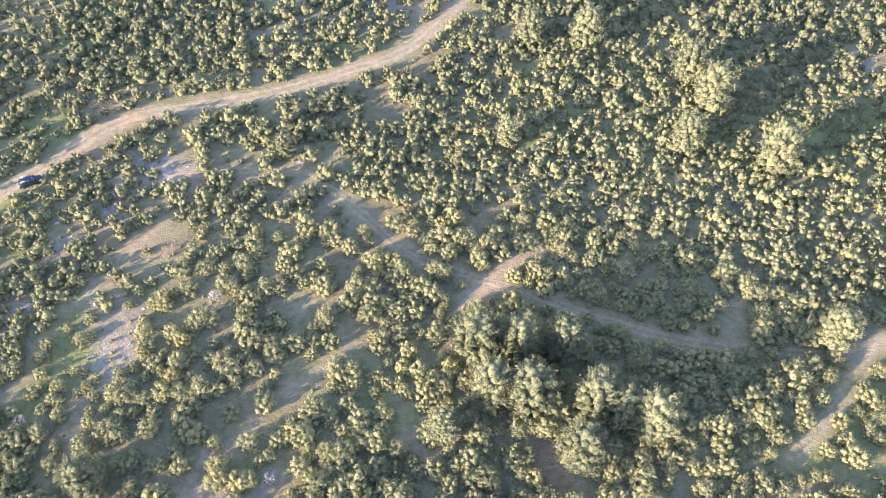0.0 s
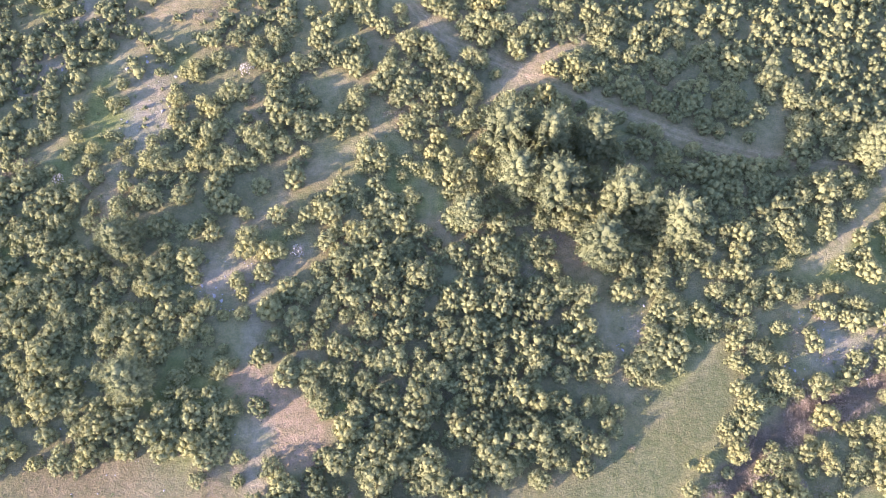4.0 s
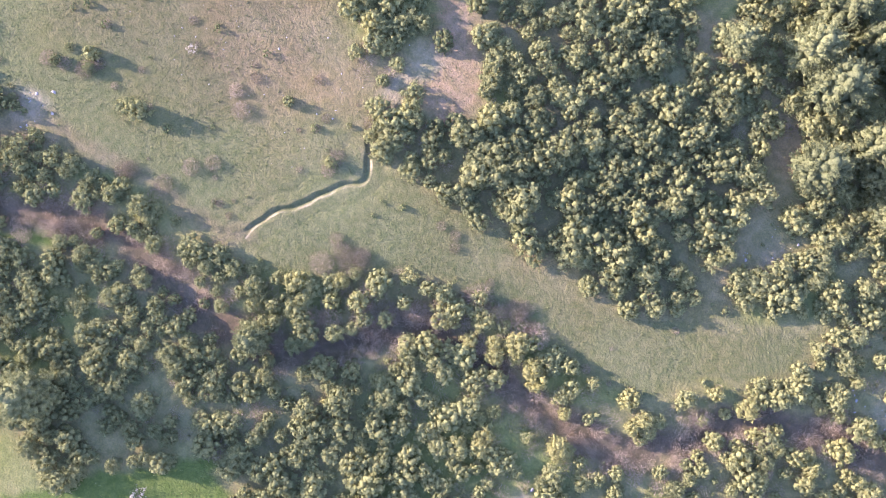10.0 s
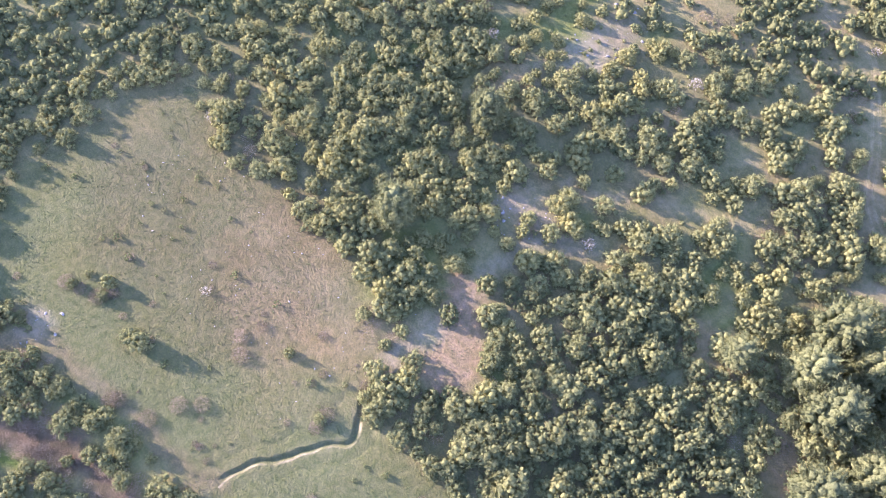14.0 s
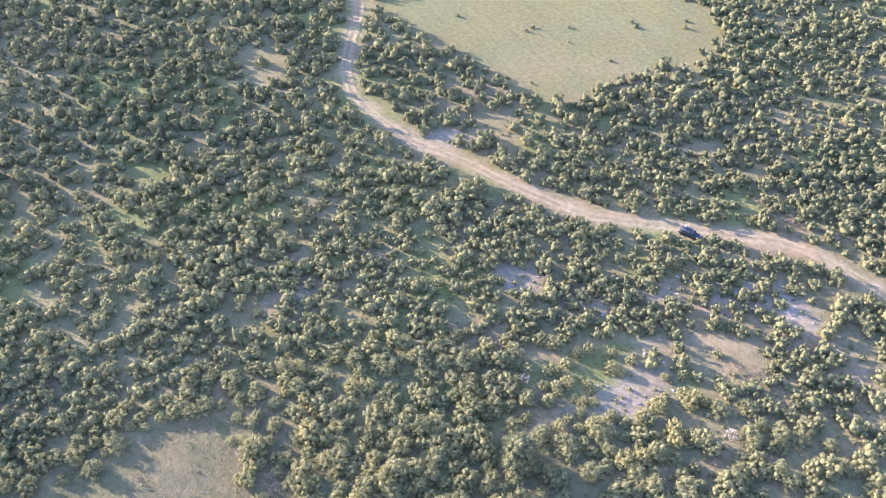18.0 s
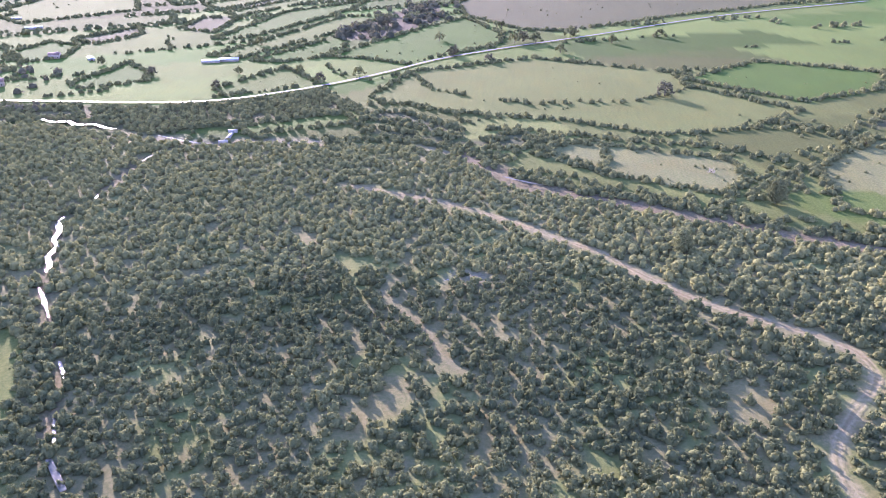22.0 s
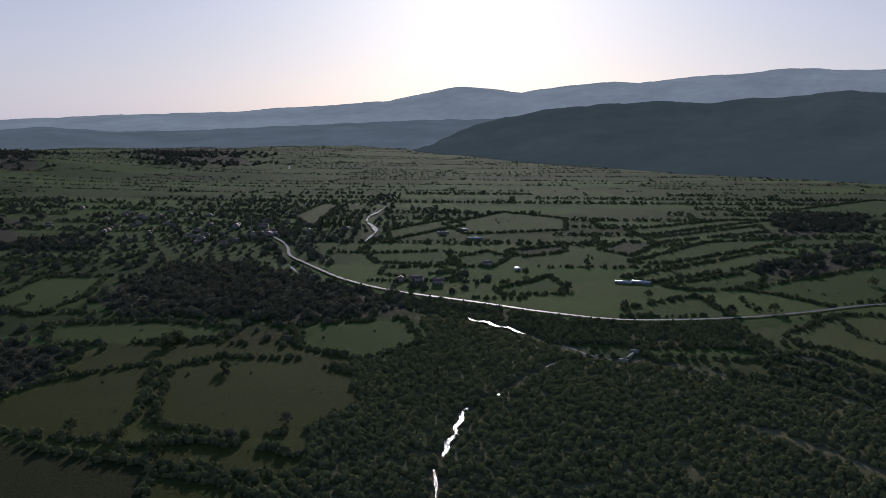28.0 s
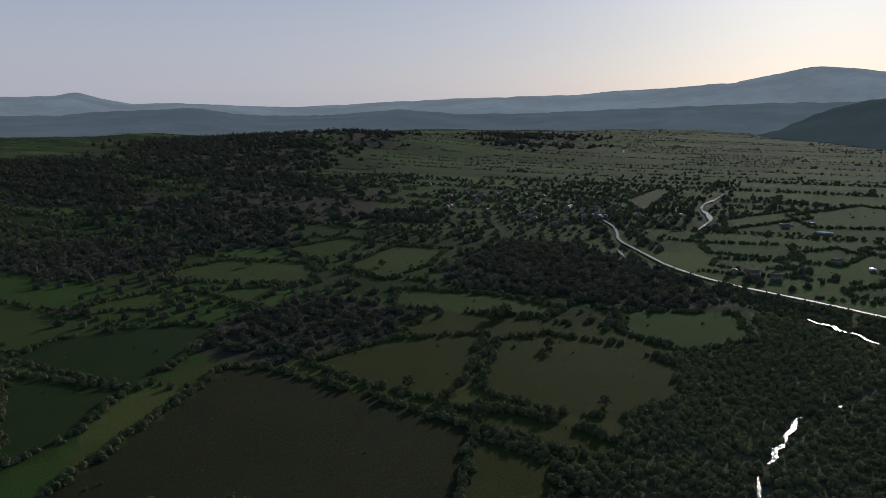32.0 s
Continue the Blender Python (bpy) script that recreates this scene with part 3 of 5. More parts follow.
    for line in CLEFTS:
        lay("dirt", 0.35 * smooth(1.0, 0.3, off(x, y, line, 6) + 0.8 * wob))
    lay("bank", 0.5 * smooth(1.4, 0.4, off(x, y, PATH_BANK, 6) + wob))
    lay("dry", 0.7 * smooth(5.5, 2.5, np.hypot(x - 16, y - 49) + 2 * wob))
    lay("dirt", 0.1 * smooth(0.9, 0.4, off(x, y, DITCH, 4)))
    lay("dirt", 0.15 * smooth(0.9, 0.4, off(x, y, FIELD_PATH, 4)))
    return c


def mesh_of(name, verts, tris, mat, **attrs):
    """A mesh from arrays of vertices and triangles; attrs are values for each vertex."""
    me = bpy.data.meshes.new(name)
    verts, tris = np.ascontiguousarray(verts, np.float32), np.ascontiguousarray(tris, np.int32)
    me.vertices.add(len(verts))
    me.vertices.foreach_set("co", verts.ravel())
    me.loops.add(tris.size)
    me.loops.foreach_set("vertex_index", tris.ravel())
    me.polygons.add(len(tris))
    me.polygons.foreach_set("loop_start", np.arange(0, tris.size, 3, dtype=np.int32))
    for key, values in attrs.items():
        values = np.asarray(values, np.float32)
        if values.ndim == 1:
            me.attributes.new(key, "FLOAT", "POINT").data.foreach_set("value", values)
        else:
            four = np.ones((len(values), 4), np.float32)
            four[:, :3] = values
            me.attributes.new(key, "FLOAT_COLOR", "POINT").data.foreach_set("color", four.ravel())
    me.update(calc_edges=True)
    me.materials.append(mat)
    return me


def grid_tris(nx, ny):
    i = (np.arange(ny - 1)[:, None] * nx + np.arange(nx - 1)).ravel()
    return np.concatenate([np.stack([i, i + 1, i + nx + 1], 1), np.stack([i, i + nx + 1, i + nx], 1)])


def spread(low, high, step, limit, grow, grow_up):
    """Coordinates that lie close between low and high and wider and wider outside."""
    out, pos, gap = list(np.arange(low, high, step)), high, step
    while pos < limit:
        out.append(pos)
        gap *= grow_up
        pos += gap
    pos, gap = low - step, step
    while pos > -limit:
        out.insert(0, pos)
        gap *= grow
        pos -= gap
    return np.array(out)


def farmed(x, y):
    """Where the ground is sown or mown in rows."""
    out = np.zeros(len(x))
    for name, corners, _ in FIELDS:
        if name not in ("meadow", "dry", "green", "sward"):
            out[inside(x, y, corners)] = 1.0
    return np.where(~inside(x, y, SCRUB) & (np.hypot(x + 60, y - 60) > 190), 1.0, out)


gx, gy = spread(-220, 92, 1.6, 4980, 1.03, 1.12), spread(-65, 160, 1.4, 4980, 1.03, 1.07)
GX, GY = (a.ravel() for a in np.meshgrid(gx, gy))
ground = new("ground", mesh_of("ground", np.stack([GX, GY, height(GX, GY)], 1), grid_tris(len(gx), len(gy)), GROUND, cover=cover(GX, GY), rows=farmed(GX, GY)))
ground.data.polygons.foreach_set("use_smooth", np.ones(len(ground.data.polygons), bool))
tagged(ground, "dry grass, stony soil, pasture and dirt ways of a wide valley", "ground", kind="structure")


def ribbon(name, line, width, lift, mat, label, category, vary=0.0, seed=0, widths=None):
    """A strip along a line, laid just above the ground. widths: factors at the line's points."""
    p = curve(line, 3.0)
    legs = np.r_[0, np.cumsum(np.hypot(*np.diff(np.array(line, float), axis=0).T))]
    run = np.r_[0, np.cumsum(np.hypot(*np.diff(p, axis=0).T))] * legs[-1]
    run = run / run[-1] * legs[-1]
    width = width * (np.interp(run, legs, widths) if widths else 1.0)
    d = np.gradient(p, axis=0)
    d /= np.hypot(d[:, 0], d[:, 1])[:, None]
    side = np.stack([-d[:, 1], d[:, 0]], 1)
    along = np.arange(len(p)) * 3.0
    half = width / 2 * (1 + vary * (2 * wave(along, along * 0, 22, seed) - 1) + vary * 0.6 * (2 * wave(along, along * 0, 7, seed + 1) - 1))
    cross = np.linspace(-1, 1, 7)
    xy = p[:, None, :] + side[:, None, :] * (cross[None, :, None] * half[:, None, None])
    x, y = xy[..., 0].ravel(), xy[..., 1].ravel()
    z = np.repeat(height(p[:, 0], p[:, 1]), 7) + lift
    ob = new(name, mesh_of(name, np.stack([x, y, z], 1), grid_tris(7, len(p)), mat))
    return tagged(ob, label, category, kind="structure")


ribbon("road", ROAD, 2.8, 0.7, ASPHALT, "worn grey asphalt road along the valley", "road")
# the rivers show in pieces between the bushes on their banks
SIDE_PIECES = [[(-285, -178), (-277, -177), (-270, -172.5), (-262, -170.5), (-256, -165.5), (-248, -165), (-242, -160.5), (-236, -159)], [(-225, -155), (-216, -148), (-206, -141)], [(-183, -125), (-175, -119)],
               [(-159, -113), (-148, -107)], [(-142, -105), (-132, -96)], [(-309, -176), (-304, -176)], [(-372, -175), (-360, -177), (-349, -178)]]
MAIN_PIECES = [[(-394, -189), (-388, -176), (-384, -167), (-385, -155)], [(-419, -264), (-414, -256), (-415.5, -247), (-409.5, -240), (-411, -230), (-405, -222), (-403, -214)], [(-388, -117), (-390, -100)], [(-344, -11), (-337, 1), (-332, 14)],
               [(-903, -699), (-837, -662), (-791, -640), (-750, -610), (-722, -579), (-689, -549), (-657, -530), (-614, -506)], [(-493, -486), (-482, -470), (-467, -449)], [(-1419, -1384), (-1359, -1326)]]
for n, line in enumerate(SIDE_PIECES):
    ribbon("side_river", line, 1.7 if n == 0 else 1.0, 0.95, WATER, "narrow river with bright reflections between shrubs", "river", 0.55, 9 + n, [0.25] + [1.0] * (len(line) - 2) + [0.25] if len(line) > 2 else None)
for n, line in enumerate(MAIN_PIECES):
    ribbon("river", line, (1.4, 1.7, 0.9, 1.2, 3.6, 2.6, 5.0)[n], 1.15, WATER, "shallow river glinting in the low sun", "river", 0.75, 31 + n, [0.25] + [1.0] * (len(line) - 2) + [0.25] if len(line) > 2 else None)


# ---- far hills, behind everything ----
def ridge(name, profile, foot, depth, mat, label, seed, uneven):
    """A hill chain: angle of its crest above the level, and distance of its foot, against compass angle."""
    az = np.linspace(60, 330, 1100)
    top = np.interp(az, *zip(*profile)) + uneven * (rough(az, az * 0, 0.9, seed) - 0.5)
    near = np.interp(az, *zip(*foot))
    a = np.radians(az)
    rows = []
    for s in (-0.05, 0.0, 0.15, 0.3, 0.45, 0.6, 0.75, 0.88, 1.0):
        r = np.minimum(near + depth * s, 4900)
        crest = 120 + np.minimum(near + depth, 4900) * np.tan(np.radians(top))
        swell = 0 if s in (1.0, -0.05) else 0.3 * crest * (rough(az + 4 * s, az * 0 + 5 * s, 5.0, seed + 4) - 0.5)
        rows.append(np.stack([r * np.cos(a), r * np.sin(a), crest * np.sin(s * 1.5708) + swell * np.sin(s * 3.1416)], 1))
    ob = new(name, mesh_of(name, np.concatenate(rows), grid_tris(len(az), len(rows)), mat))
    ob.data.polygons.foreach_set("use_smooth", np.ones(len(ob.data.polygons), bool))
    return tagged(ob, label, "hills", kind="structure")


# haze painted as glow: each chain emits its own blue, paler when farther
HAZE_FAR = make_haze_glow("far_hills_haze_glow", (0.42, 0.465, 0.49), 1.0)
HAZE_LOW = make_haze_glow("low_hills_haze_glow", (0.215, 0.25, 0.265), 1.0)
HAZE_MID = make_haze_glow("wooded_hills_haze_glow", (0.094, 0.115, 0.112), 1.0)
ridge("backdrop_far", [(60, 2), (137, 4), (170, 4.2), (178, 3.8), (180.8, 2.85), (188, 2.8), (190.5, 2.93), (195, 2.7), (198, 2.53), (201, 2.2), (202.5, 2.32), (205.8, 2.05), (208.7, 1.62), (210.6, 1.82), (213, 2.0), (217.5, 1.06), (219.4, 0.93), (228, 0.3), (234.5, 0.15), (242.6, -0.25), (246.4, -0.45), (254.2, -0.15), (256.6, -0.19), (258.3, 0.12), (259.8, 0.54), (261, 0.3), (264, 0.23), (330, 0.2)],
      [(60, 3700), (330, 3700)], 1150, HAZE_FAR, "mountain chain with blue haze painted on as glow", 51, 0.1)
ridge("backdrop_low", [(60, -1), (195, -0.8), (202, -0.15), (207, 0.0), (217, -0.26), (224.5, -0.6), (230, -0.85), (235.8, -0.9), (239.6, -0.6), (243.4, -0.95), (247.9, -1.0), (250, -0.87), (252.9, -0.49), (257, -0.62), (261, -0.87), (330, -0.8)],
      [(60, 2750), (330, 2750)], 1300, HAZE_LOW, "low hills at the end of the valley, blue with painted haze", 71, 0.12)
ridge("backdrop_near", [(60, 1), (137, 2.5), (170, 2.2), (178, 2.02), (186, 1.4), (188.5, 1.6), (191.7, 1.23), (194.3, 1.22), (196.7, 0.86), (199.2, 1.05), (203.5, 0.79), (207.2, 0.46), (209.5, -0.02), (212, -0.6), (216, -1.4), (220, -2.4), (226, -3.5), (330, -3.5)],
      [(60, 1500), (137, 1550), (177, 1610), (185, 1690), (193.5, 1800), (198, 1850), (202, 2000), (205.6, 2100), (209.5, 2250), (213.3, 2450), (219, 2600), (330, 2600)], 1200, HAZE_MID, "dark wooded hills below the mountains, tinted by painted haze", 61, 0.16)


# ---- plants: shapes ----
def unit(v):
    return v / np.maximum(np.linalg.norm(v, axis=1)[:, None], 1e-9)


OCTA_V = np.array([(1, 0, 0), (0, 1, 0), (-1, 0, 0), (0, -1, 0), (0, 0, 1), (0, 0, -1)], float)
# upper and lower halves; crowns need the upper one alone
OCTA_T = np.array([(0, 1, 4), (1, 2, 4), (2, 3, 4), (3, 0, 4), (1, 0, 5), (2, 1, 5), (3, 2, 5), (0, 3, 5)])


def cards(centre, normal, size, rng):
    """Leaf sprays: one slightly raised three-sided piece at each centre, facing along normal."""
    n = len(centre)
    normal = unit(normal)
    u = unit(np.cross(normal, rng.normal(size=(n, 3))))
    v = np.cross(normal, u)
    s = size * rng.uniform(0.65, 1.35, (n, 1))
    t = s * rng.uniform(0.6, 1.0, (n, 1))
    verts = np.stack([centre - u * s * 0.7 - v * t * 0.6, centre + u * s * 0.7 - v * t * 0.5, centre + v * t + normal * s * 0.25], 1).reshape(-1, 3)
    return verts, np.arange(3 * n).reshape(-1, 3)


def join(parts):
    verts, tris, at = [], [], 0
    for v, t in parts:
        verts.append(v)
        tris.append(t + at)
        at += len(v)
    return np.concatenate(verts), np.concatenate(tris)


def lobes(rng, count, high, wide=1.0):
    """Centres and radii of the clumps of a crown about 1 m in radius."""
    a = np.arange(count) * 2.39996 + rng.uniform(0, 6.3)
    up = np.linspace(0.12, 1.0, count)
    flat = np.sqrt(np.clip(1 - (up * 0.92) ** 2, 0, 1)) * rng.uniform(0.5, 0.85, count) * wide
    c = np.stack([np.cos(a) * flat, np.sin(a) * flat, up * high * rng.uniform(0.75, 1.0, count)], 1)
    return c, rng.uniform(0.24, 0.4, count)


def dome(rng, centre, radius):
    """Rounded upper part of a leafy clump."""
    a = np.arange(5) * 1.2566 + rng.uniform(0, 6.3)
    ring = np.stack([np.cos(a), np.sin(a), 0 * a], 1)
    v = np.concatenate([ring * (0.96, 0.96, 0) - (0, 0, 0.35), np.roll(ring, 1, 0) * (0.82, 0.82, 0) + (0, 0, 0.5), [(0, 0, 0.95)]])
    v = v * radius * rng.uniform(0.86, 1.14, (11, 1)) + centre
    i, j = np.arange(5), (np.arange(5) + 1) % 5
    t = np.concatenate([np.stack([i, j, 5 + j], 1), np.stack([i, 5 + j, 5 + i], 1), np.stack([5 + i, 5 + j, 0 * i + 10], 1)])
    return v, t


def bush(rng, count, per, size, high=0.95, core=0.8, domes=True, body=0.0):
    """Crown of a broadleaf shrub, radius about 1, standing on the ground."""
    c, r = lobes(rng, count, high)
    parts = []
    for centre, radius in zip(c, r):
        n = unit(rng.normal(size=(per, 3)) + (0, 0, 0.45))
        place = centre + n * radius * rng.uniform(0.76, 1.08, (per, 1))
        parts.append(cards(place, n + 0.4 * rng.normal(size=(per, 3)), size, rng))
        if core:
            parts.append(dome(rng, centre, radius * core) if domes else ((OCTA_V * radius * core * rng.uniform(0.8, 1.1, (6, 1)) + centre)[:5] - (0, 0, 0.15 * radius), OCTA_T[:4]))
    if body:
        parts.append(dome(rng, np.array((0, 0, 0.32)), body))
    v, t = join(parts)
    v[:, 2] = np.maximum(v[:, 2], 0.02)
    return v, t


def thicket(rng, stems, per, size=0.1):
    """Leafless brambles: thin arching stems and many small twigs."""
    parts = []
    for _ in range(stems):
        a, reach = rng.uniform(0, 6.3), rng.uniform(0.3, 1.0)
        s = np.linspace(0, 1, 4)[:, None]
        line = np.hstack([np.cos(a) * reach * s, np.sin(a) * reach * s, 0.9 * np.sin(s * 2.2) * rng.uniform(0.4, 1)])
        w = np.array((-np.sin(a), np.cos(a), 0.2)) * 0.006
        v = np.concatenate([line - w, line + w])
        t = np.concatenate([[(i, i + 1, i + 5), (i, i + 5, i + 4)] for i in range(3)])
        parts.append((v, t))
    n = stems * per
    at = unit(rng.normal(size=(n, 3))) * rng.uniform(0.35, 1.0, (n, 1)) ** 0.6 * (0.95, 0.95, 0.75)
    at[:, 2] = np.abs(at[:, 2]) * 0.9
    d = unit(at + (0, 0, 0.35) + 0.5 * rng.normal(size=(n, 3)))
    w = unit(np.cross(d, rng.normal(size=(n, 3)))) * size * 0.13
    length = d * size * rng.uniform(1.2, 3.0, (n, 1))
    v = np.stack([at - w, at + w, at + length], 1).reshape(-1, 3)
    parts.append((v, np.arange(n * 3).reshape(-1, 3)))
    v, t = join(parts)
    v[:, 2] = np.maximum(v[:, 2], 0.01)
    return v, t


def pine(rng):
    """Crown of a pine, height 1: whorls of upturned branches with brushes of needles round a dense middle."""
    parts = []
    for z in np.linspace(0.16, 0.98, 13):
        reach = 0.4 * math.sqrt(max(0.02, 1 - ((z - 0.25) / 0.78) ** 2)) * (1 if z > 0.25 else 0.85)
        count = max(3, int(round(9 * reach / 0.4)))
        for k in range(count):
            a, far = k * 6.283 / count + rng.uniform(-0.35, 0.35) + z * 7, reach * rng.uniform(0.78, 1.12)
            s = rng.uniform(0.35, 1.0, (42, 1)) ** 0.7
            axis = np.array((math.cos(a), math.sin(a), 0.0))
            at = axis * far * s + np.array((0, 0, z)) + (0, 0, 0.09) * s ** 2 * (0.5 + z) + 0.022 * rng.normal(size=(42, 3))
            d = unit(axis * 0.8 + (0, 0, 0.75) + 0.55 * rng.normal(size=(42, 3)))
            w = unit(np.cross(d, rng.normal(size=(42, 3)))) * 0.009
            parts.append((np.stack([at - w, at + w, at + d * rng.uniform(0.028, 0.055, (42, 1))], 1).reshape(-1, 3), np.arange(126).reshape(-1, 3)))
            parts.append(dome(rng, axis * far * 0.66 + (0, 0, z + 0.01), 0.068))
        parts.append(dome(rng, np.array((0, 0, z)), reach * 0.62))
    return join(parts)


def tube(points, radii, sides=6):
    """A tapered round stem through the points."""
    p = np.asarray(points, float)
    a = np.arange(sides) * 2 * np.pi / sides
    rings = []
    for i, q in enumerate(p):
        d = unit((p[min(i + 1, len(p) - 1)] - p[max(i - 1, 0)])[None])[0]
        u = unit(np.cross(d, (0.31, 0.93, 0.17))[None])[0]
        rings.append(q + radii[i] * (np.cos(a)[:, None] * u + np.sin(a)[:, None] * np.cross(d, u)))
    tris = []
    for i in range(len(p) - 1):
        for k in range(sides):
            m = (k + 1) % sides
            tris += [(i * sides + k, i * sides + m, i * sides + sides + m), (i * sides + k, i * sides + sides + m, i * sides + sides + k)]
    return np.concatenate(rings), np.array(tris)


def stems(rng, high, thick, count, reach):
    """Trunk with limbs."""
    parts = [tube([(0, 0, -0.15), (0.02, 0.01, high * 0.4), (0, 0.03, high)], [thick, thick * 0.75, thick * 0.3])]
    for k in range(count):
        a, z = k * 2.4 + rng.uniform(-0.4, 0.4), high * rng.uniform(0.25, 0.7)
        end = np.array((math.cos(a) * reach, math.sin(a) * reach, z + reach * 0.7))
        parts.append(tube([(0, 0, z), end * (0.5, 0.5, 1) + (0, 0, -0.1 * reach), end], [thick * 0.5, thick * 0.35, thick * 0.15], 5))
    return join(parts)


# ---- plants: where they stand ----
rng = np.random.default_rng(7)


def density(x, y):
    """How closely shrubs stand, from 0 to 1."""
    along, across = (x * 0.79 + y * 0.61) / 2.4, -x * 0.61 + y * 0.79
    d = 0.55 + 0.55 * smooth(0.34, 0.56, rough(along, across, 5.5, 41))
    # closed stand in the middle, open strips towards the track
    closed = smooth(34, 22, np.hypot((x - 2) * 0.95, (y - 36) * 1.15))
    d = np.maximum(d, closed * 1.1)
    d = np.maximum(d, 0.92 * smooth(2, 22, x) * smooth(68, 84, y))
    d = np.maximum(d, 0.9 * smooth(1.1, 0.8, np.hypot((x - 34) / 30, (y - 62) / 22)))
    d = np.where((np.hypot(x + 52, y - 92) < 42), d * (0.68 + 0.32 * smooth(0.38, 0.58, rough(x, y, 9, 44))), d)
    d = np.where(x < -100, 0.7 + 0.3 * smooth(0.34, 0.52, rough(x, y, 9, 45)), d)
    d = d * inside(x, y, SCRUB) * (x < 112) * (y < 235) * ((x < -40) | (y < 182)) * ((y > -62) | (x < -105)) * ((x < 72) | (y > 55))
    for name, corners, _ in FIELDS:
        d = np.where(inside(x, y, corners), 0.045 if name == "tan" else 0.0, d)
    for corners in GAPS:
        d = np.where(inside(x, y, corners), np.where(x < -110, 0.2, 0.28), d)
    wob = 1.5 * (wave(x, y, 5, 46) - 0.5)
    d = d * smooth(2.0, 3.4, off(x, y, TRACK_MAIN, 8) + wob) * smooth(0.6, 1.4, off(x, y, TRACK_SIDE, 8) + 0.5 * wob)
    for line in (PATH_EAST, PATH_FORK, PATH_SPUR, PATH_SCRUB, PATH_WEST, PATH_BANK):
        d = d * smooth(0.8, 1.8, off(x, y, line, 6) + wob)
    for line in CLEFTS:
        d = d * smooth(0.4, 1.3, off(x, y, line, 6) + 0.8 * wob)
    d = d * smooth(0.4, 1.2, off(x, y, STREAM, 8) + 0.7 * wob)
    d = d * smooth(0.8, 2.2, off(x, y, RIVER_SIDE, 12) + wob) * smooth(2.5, 5, off(x, y, RIVER_MAIN, 16) + 3 * wob)
    return d


def jittered(x0, x1, y0, y1, step):
    x, y = np.meshgrid(np.arange(x0, x1, step), np.arange(y0, y1, step))
    return (x + rng.uniform(-0.42, 0.42, x.shape) * step).ravel(), (y + rng.uniform(-0.42, 0.42, y.shape) * step).ravel()


sx, sy = jittered(-110, 115, -300, 240, 2.42)
wx, wy = jittered(-415, -110, -300, 240, 3.3)
sx, sy = np.r_[sx, wx], np.r_[sy, wy]
keep = rng.uniform(size=len(sx)) < density(sx, sy)
sx, sy = sx[keep], sy[keep]
s_size = (1.15 + 1.15 * rng.uniform(size=len(sx)) ** 1.5) * (1 + 0.22 * smooth(34, 26, np.hypot((sx - 2) * 0.95, (sy - 36) * 1.15))) * (1.0 + 0.3 * (wave(sx, sy, 30, 47) - 0.4)) * (1 + 0.2 * (sx < -110))
s_tint = np.clip(0.15 + 0.6 * rough(sx, sy, 24, 48) + 0.38 * (rng.uniform(size=len(sx)) - 0.4), 0, 1.1)
# greyer mixed shrubs south of the stream, with their shade put into the tint
s_tint = np.where((sy < -18) & (sx < 5) & (sx > -100), 0.45 * s_tint, s_tint)
s_far = np.sqrt(sx ** 2 + sy ** 2)
for name, corners, _ in FIELDS:
    s_size = np.where(inside(sx, sy, corners), s_size * 0.4, s_size)


def scatter(name, shapes, x, y, size, tint, mat, label, category, squash=(0.75, 1.1), kind="stuff", sink=0.0):
    """Joins many plants of a few shapes into one object."""
    verts, tris, tints, at = [], [], [], 0
    which = rng.integers(len(shapes), size=len(x))
    z = height(x, y) - sink
    for k, (v, t) in enumerate(shapes):
        sel = np.where(which == k)[0]
        if not len(sel):
            continue
        a = rng.uniform(0, 6.283, len(sel))
        c, s = np.cos(a)[:, None], np.sin(a)[:, None]
        sz = size[sel][:, None]
        up = sz * rng.uniform(*squash, (len(sel), 1))
        px = (v[:, 0] * c - v[:, 1] * s) * sz + x[sel][:, None]
        py = (v[:, 0] * s + v[:, 1] * c) * sz + y[sel][:, None]
        pz = v[:, 2] * up + z[sel][:, None]
        verts.append(np.stack([px, py, pz], 2).reshape(-1, 3))
        tris.append((t[None] + (np.arange(len(sel)) * len(v))[:, None, None]).reshape(-1, 3) + at)
        tints.append(np.repeat(tint[sel], len(v)))
        at += len(sel) * len(v)
    ob = new(name, mesh_of(name, np.concatenate(verts), np.concatenate(tris), mat, tint=np.concatenate(tints)))
    ob.data.polygons.foreach_set("use_smooth", np.ones(len(ob.data.polygons), bool))
    return tagged(ob, label, category, kind=kind)


def part(name, verts, tris, mat, parent, label="", tint=0.45):
    """One mesh under a thing or a part."""
    ob = new(name, mesh_of(name, verts, tris, mat, tint=np.full(len(verts), tint)))
    ob.parent = parent
    return tagged(ob, label)


BUSH_NEAR = [bush(rng, 12 + k, 18, 0.105, high=1.15, core=0.7, body=0.3) if k % 2 else bush(rng, 13 + k, 21, 0.1, high=1.15, core=0.74, domes=False, body=0.3) for k in range(8)]
BUSH_MID = [bush(rng, 7, 11, 0.135, high=1.12, core=0.74, body=0.6) for k in range(6)]
BUSH_LOW = [bush(rng, 5, 9, 0.165, high=1.08, core=0.82, body=0.66) for k in range(6)]
BUSH_FAR = [bush(rng, 5, 5, 0.23, core=0.8, domes=False, body=0.7) for k in range(5)]
BUSH_DOT = [bush(rng, 1, 0, 0.5, core=2.6, domes=False) for k in range(4)]

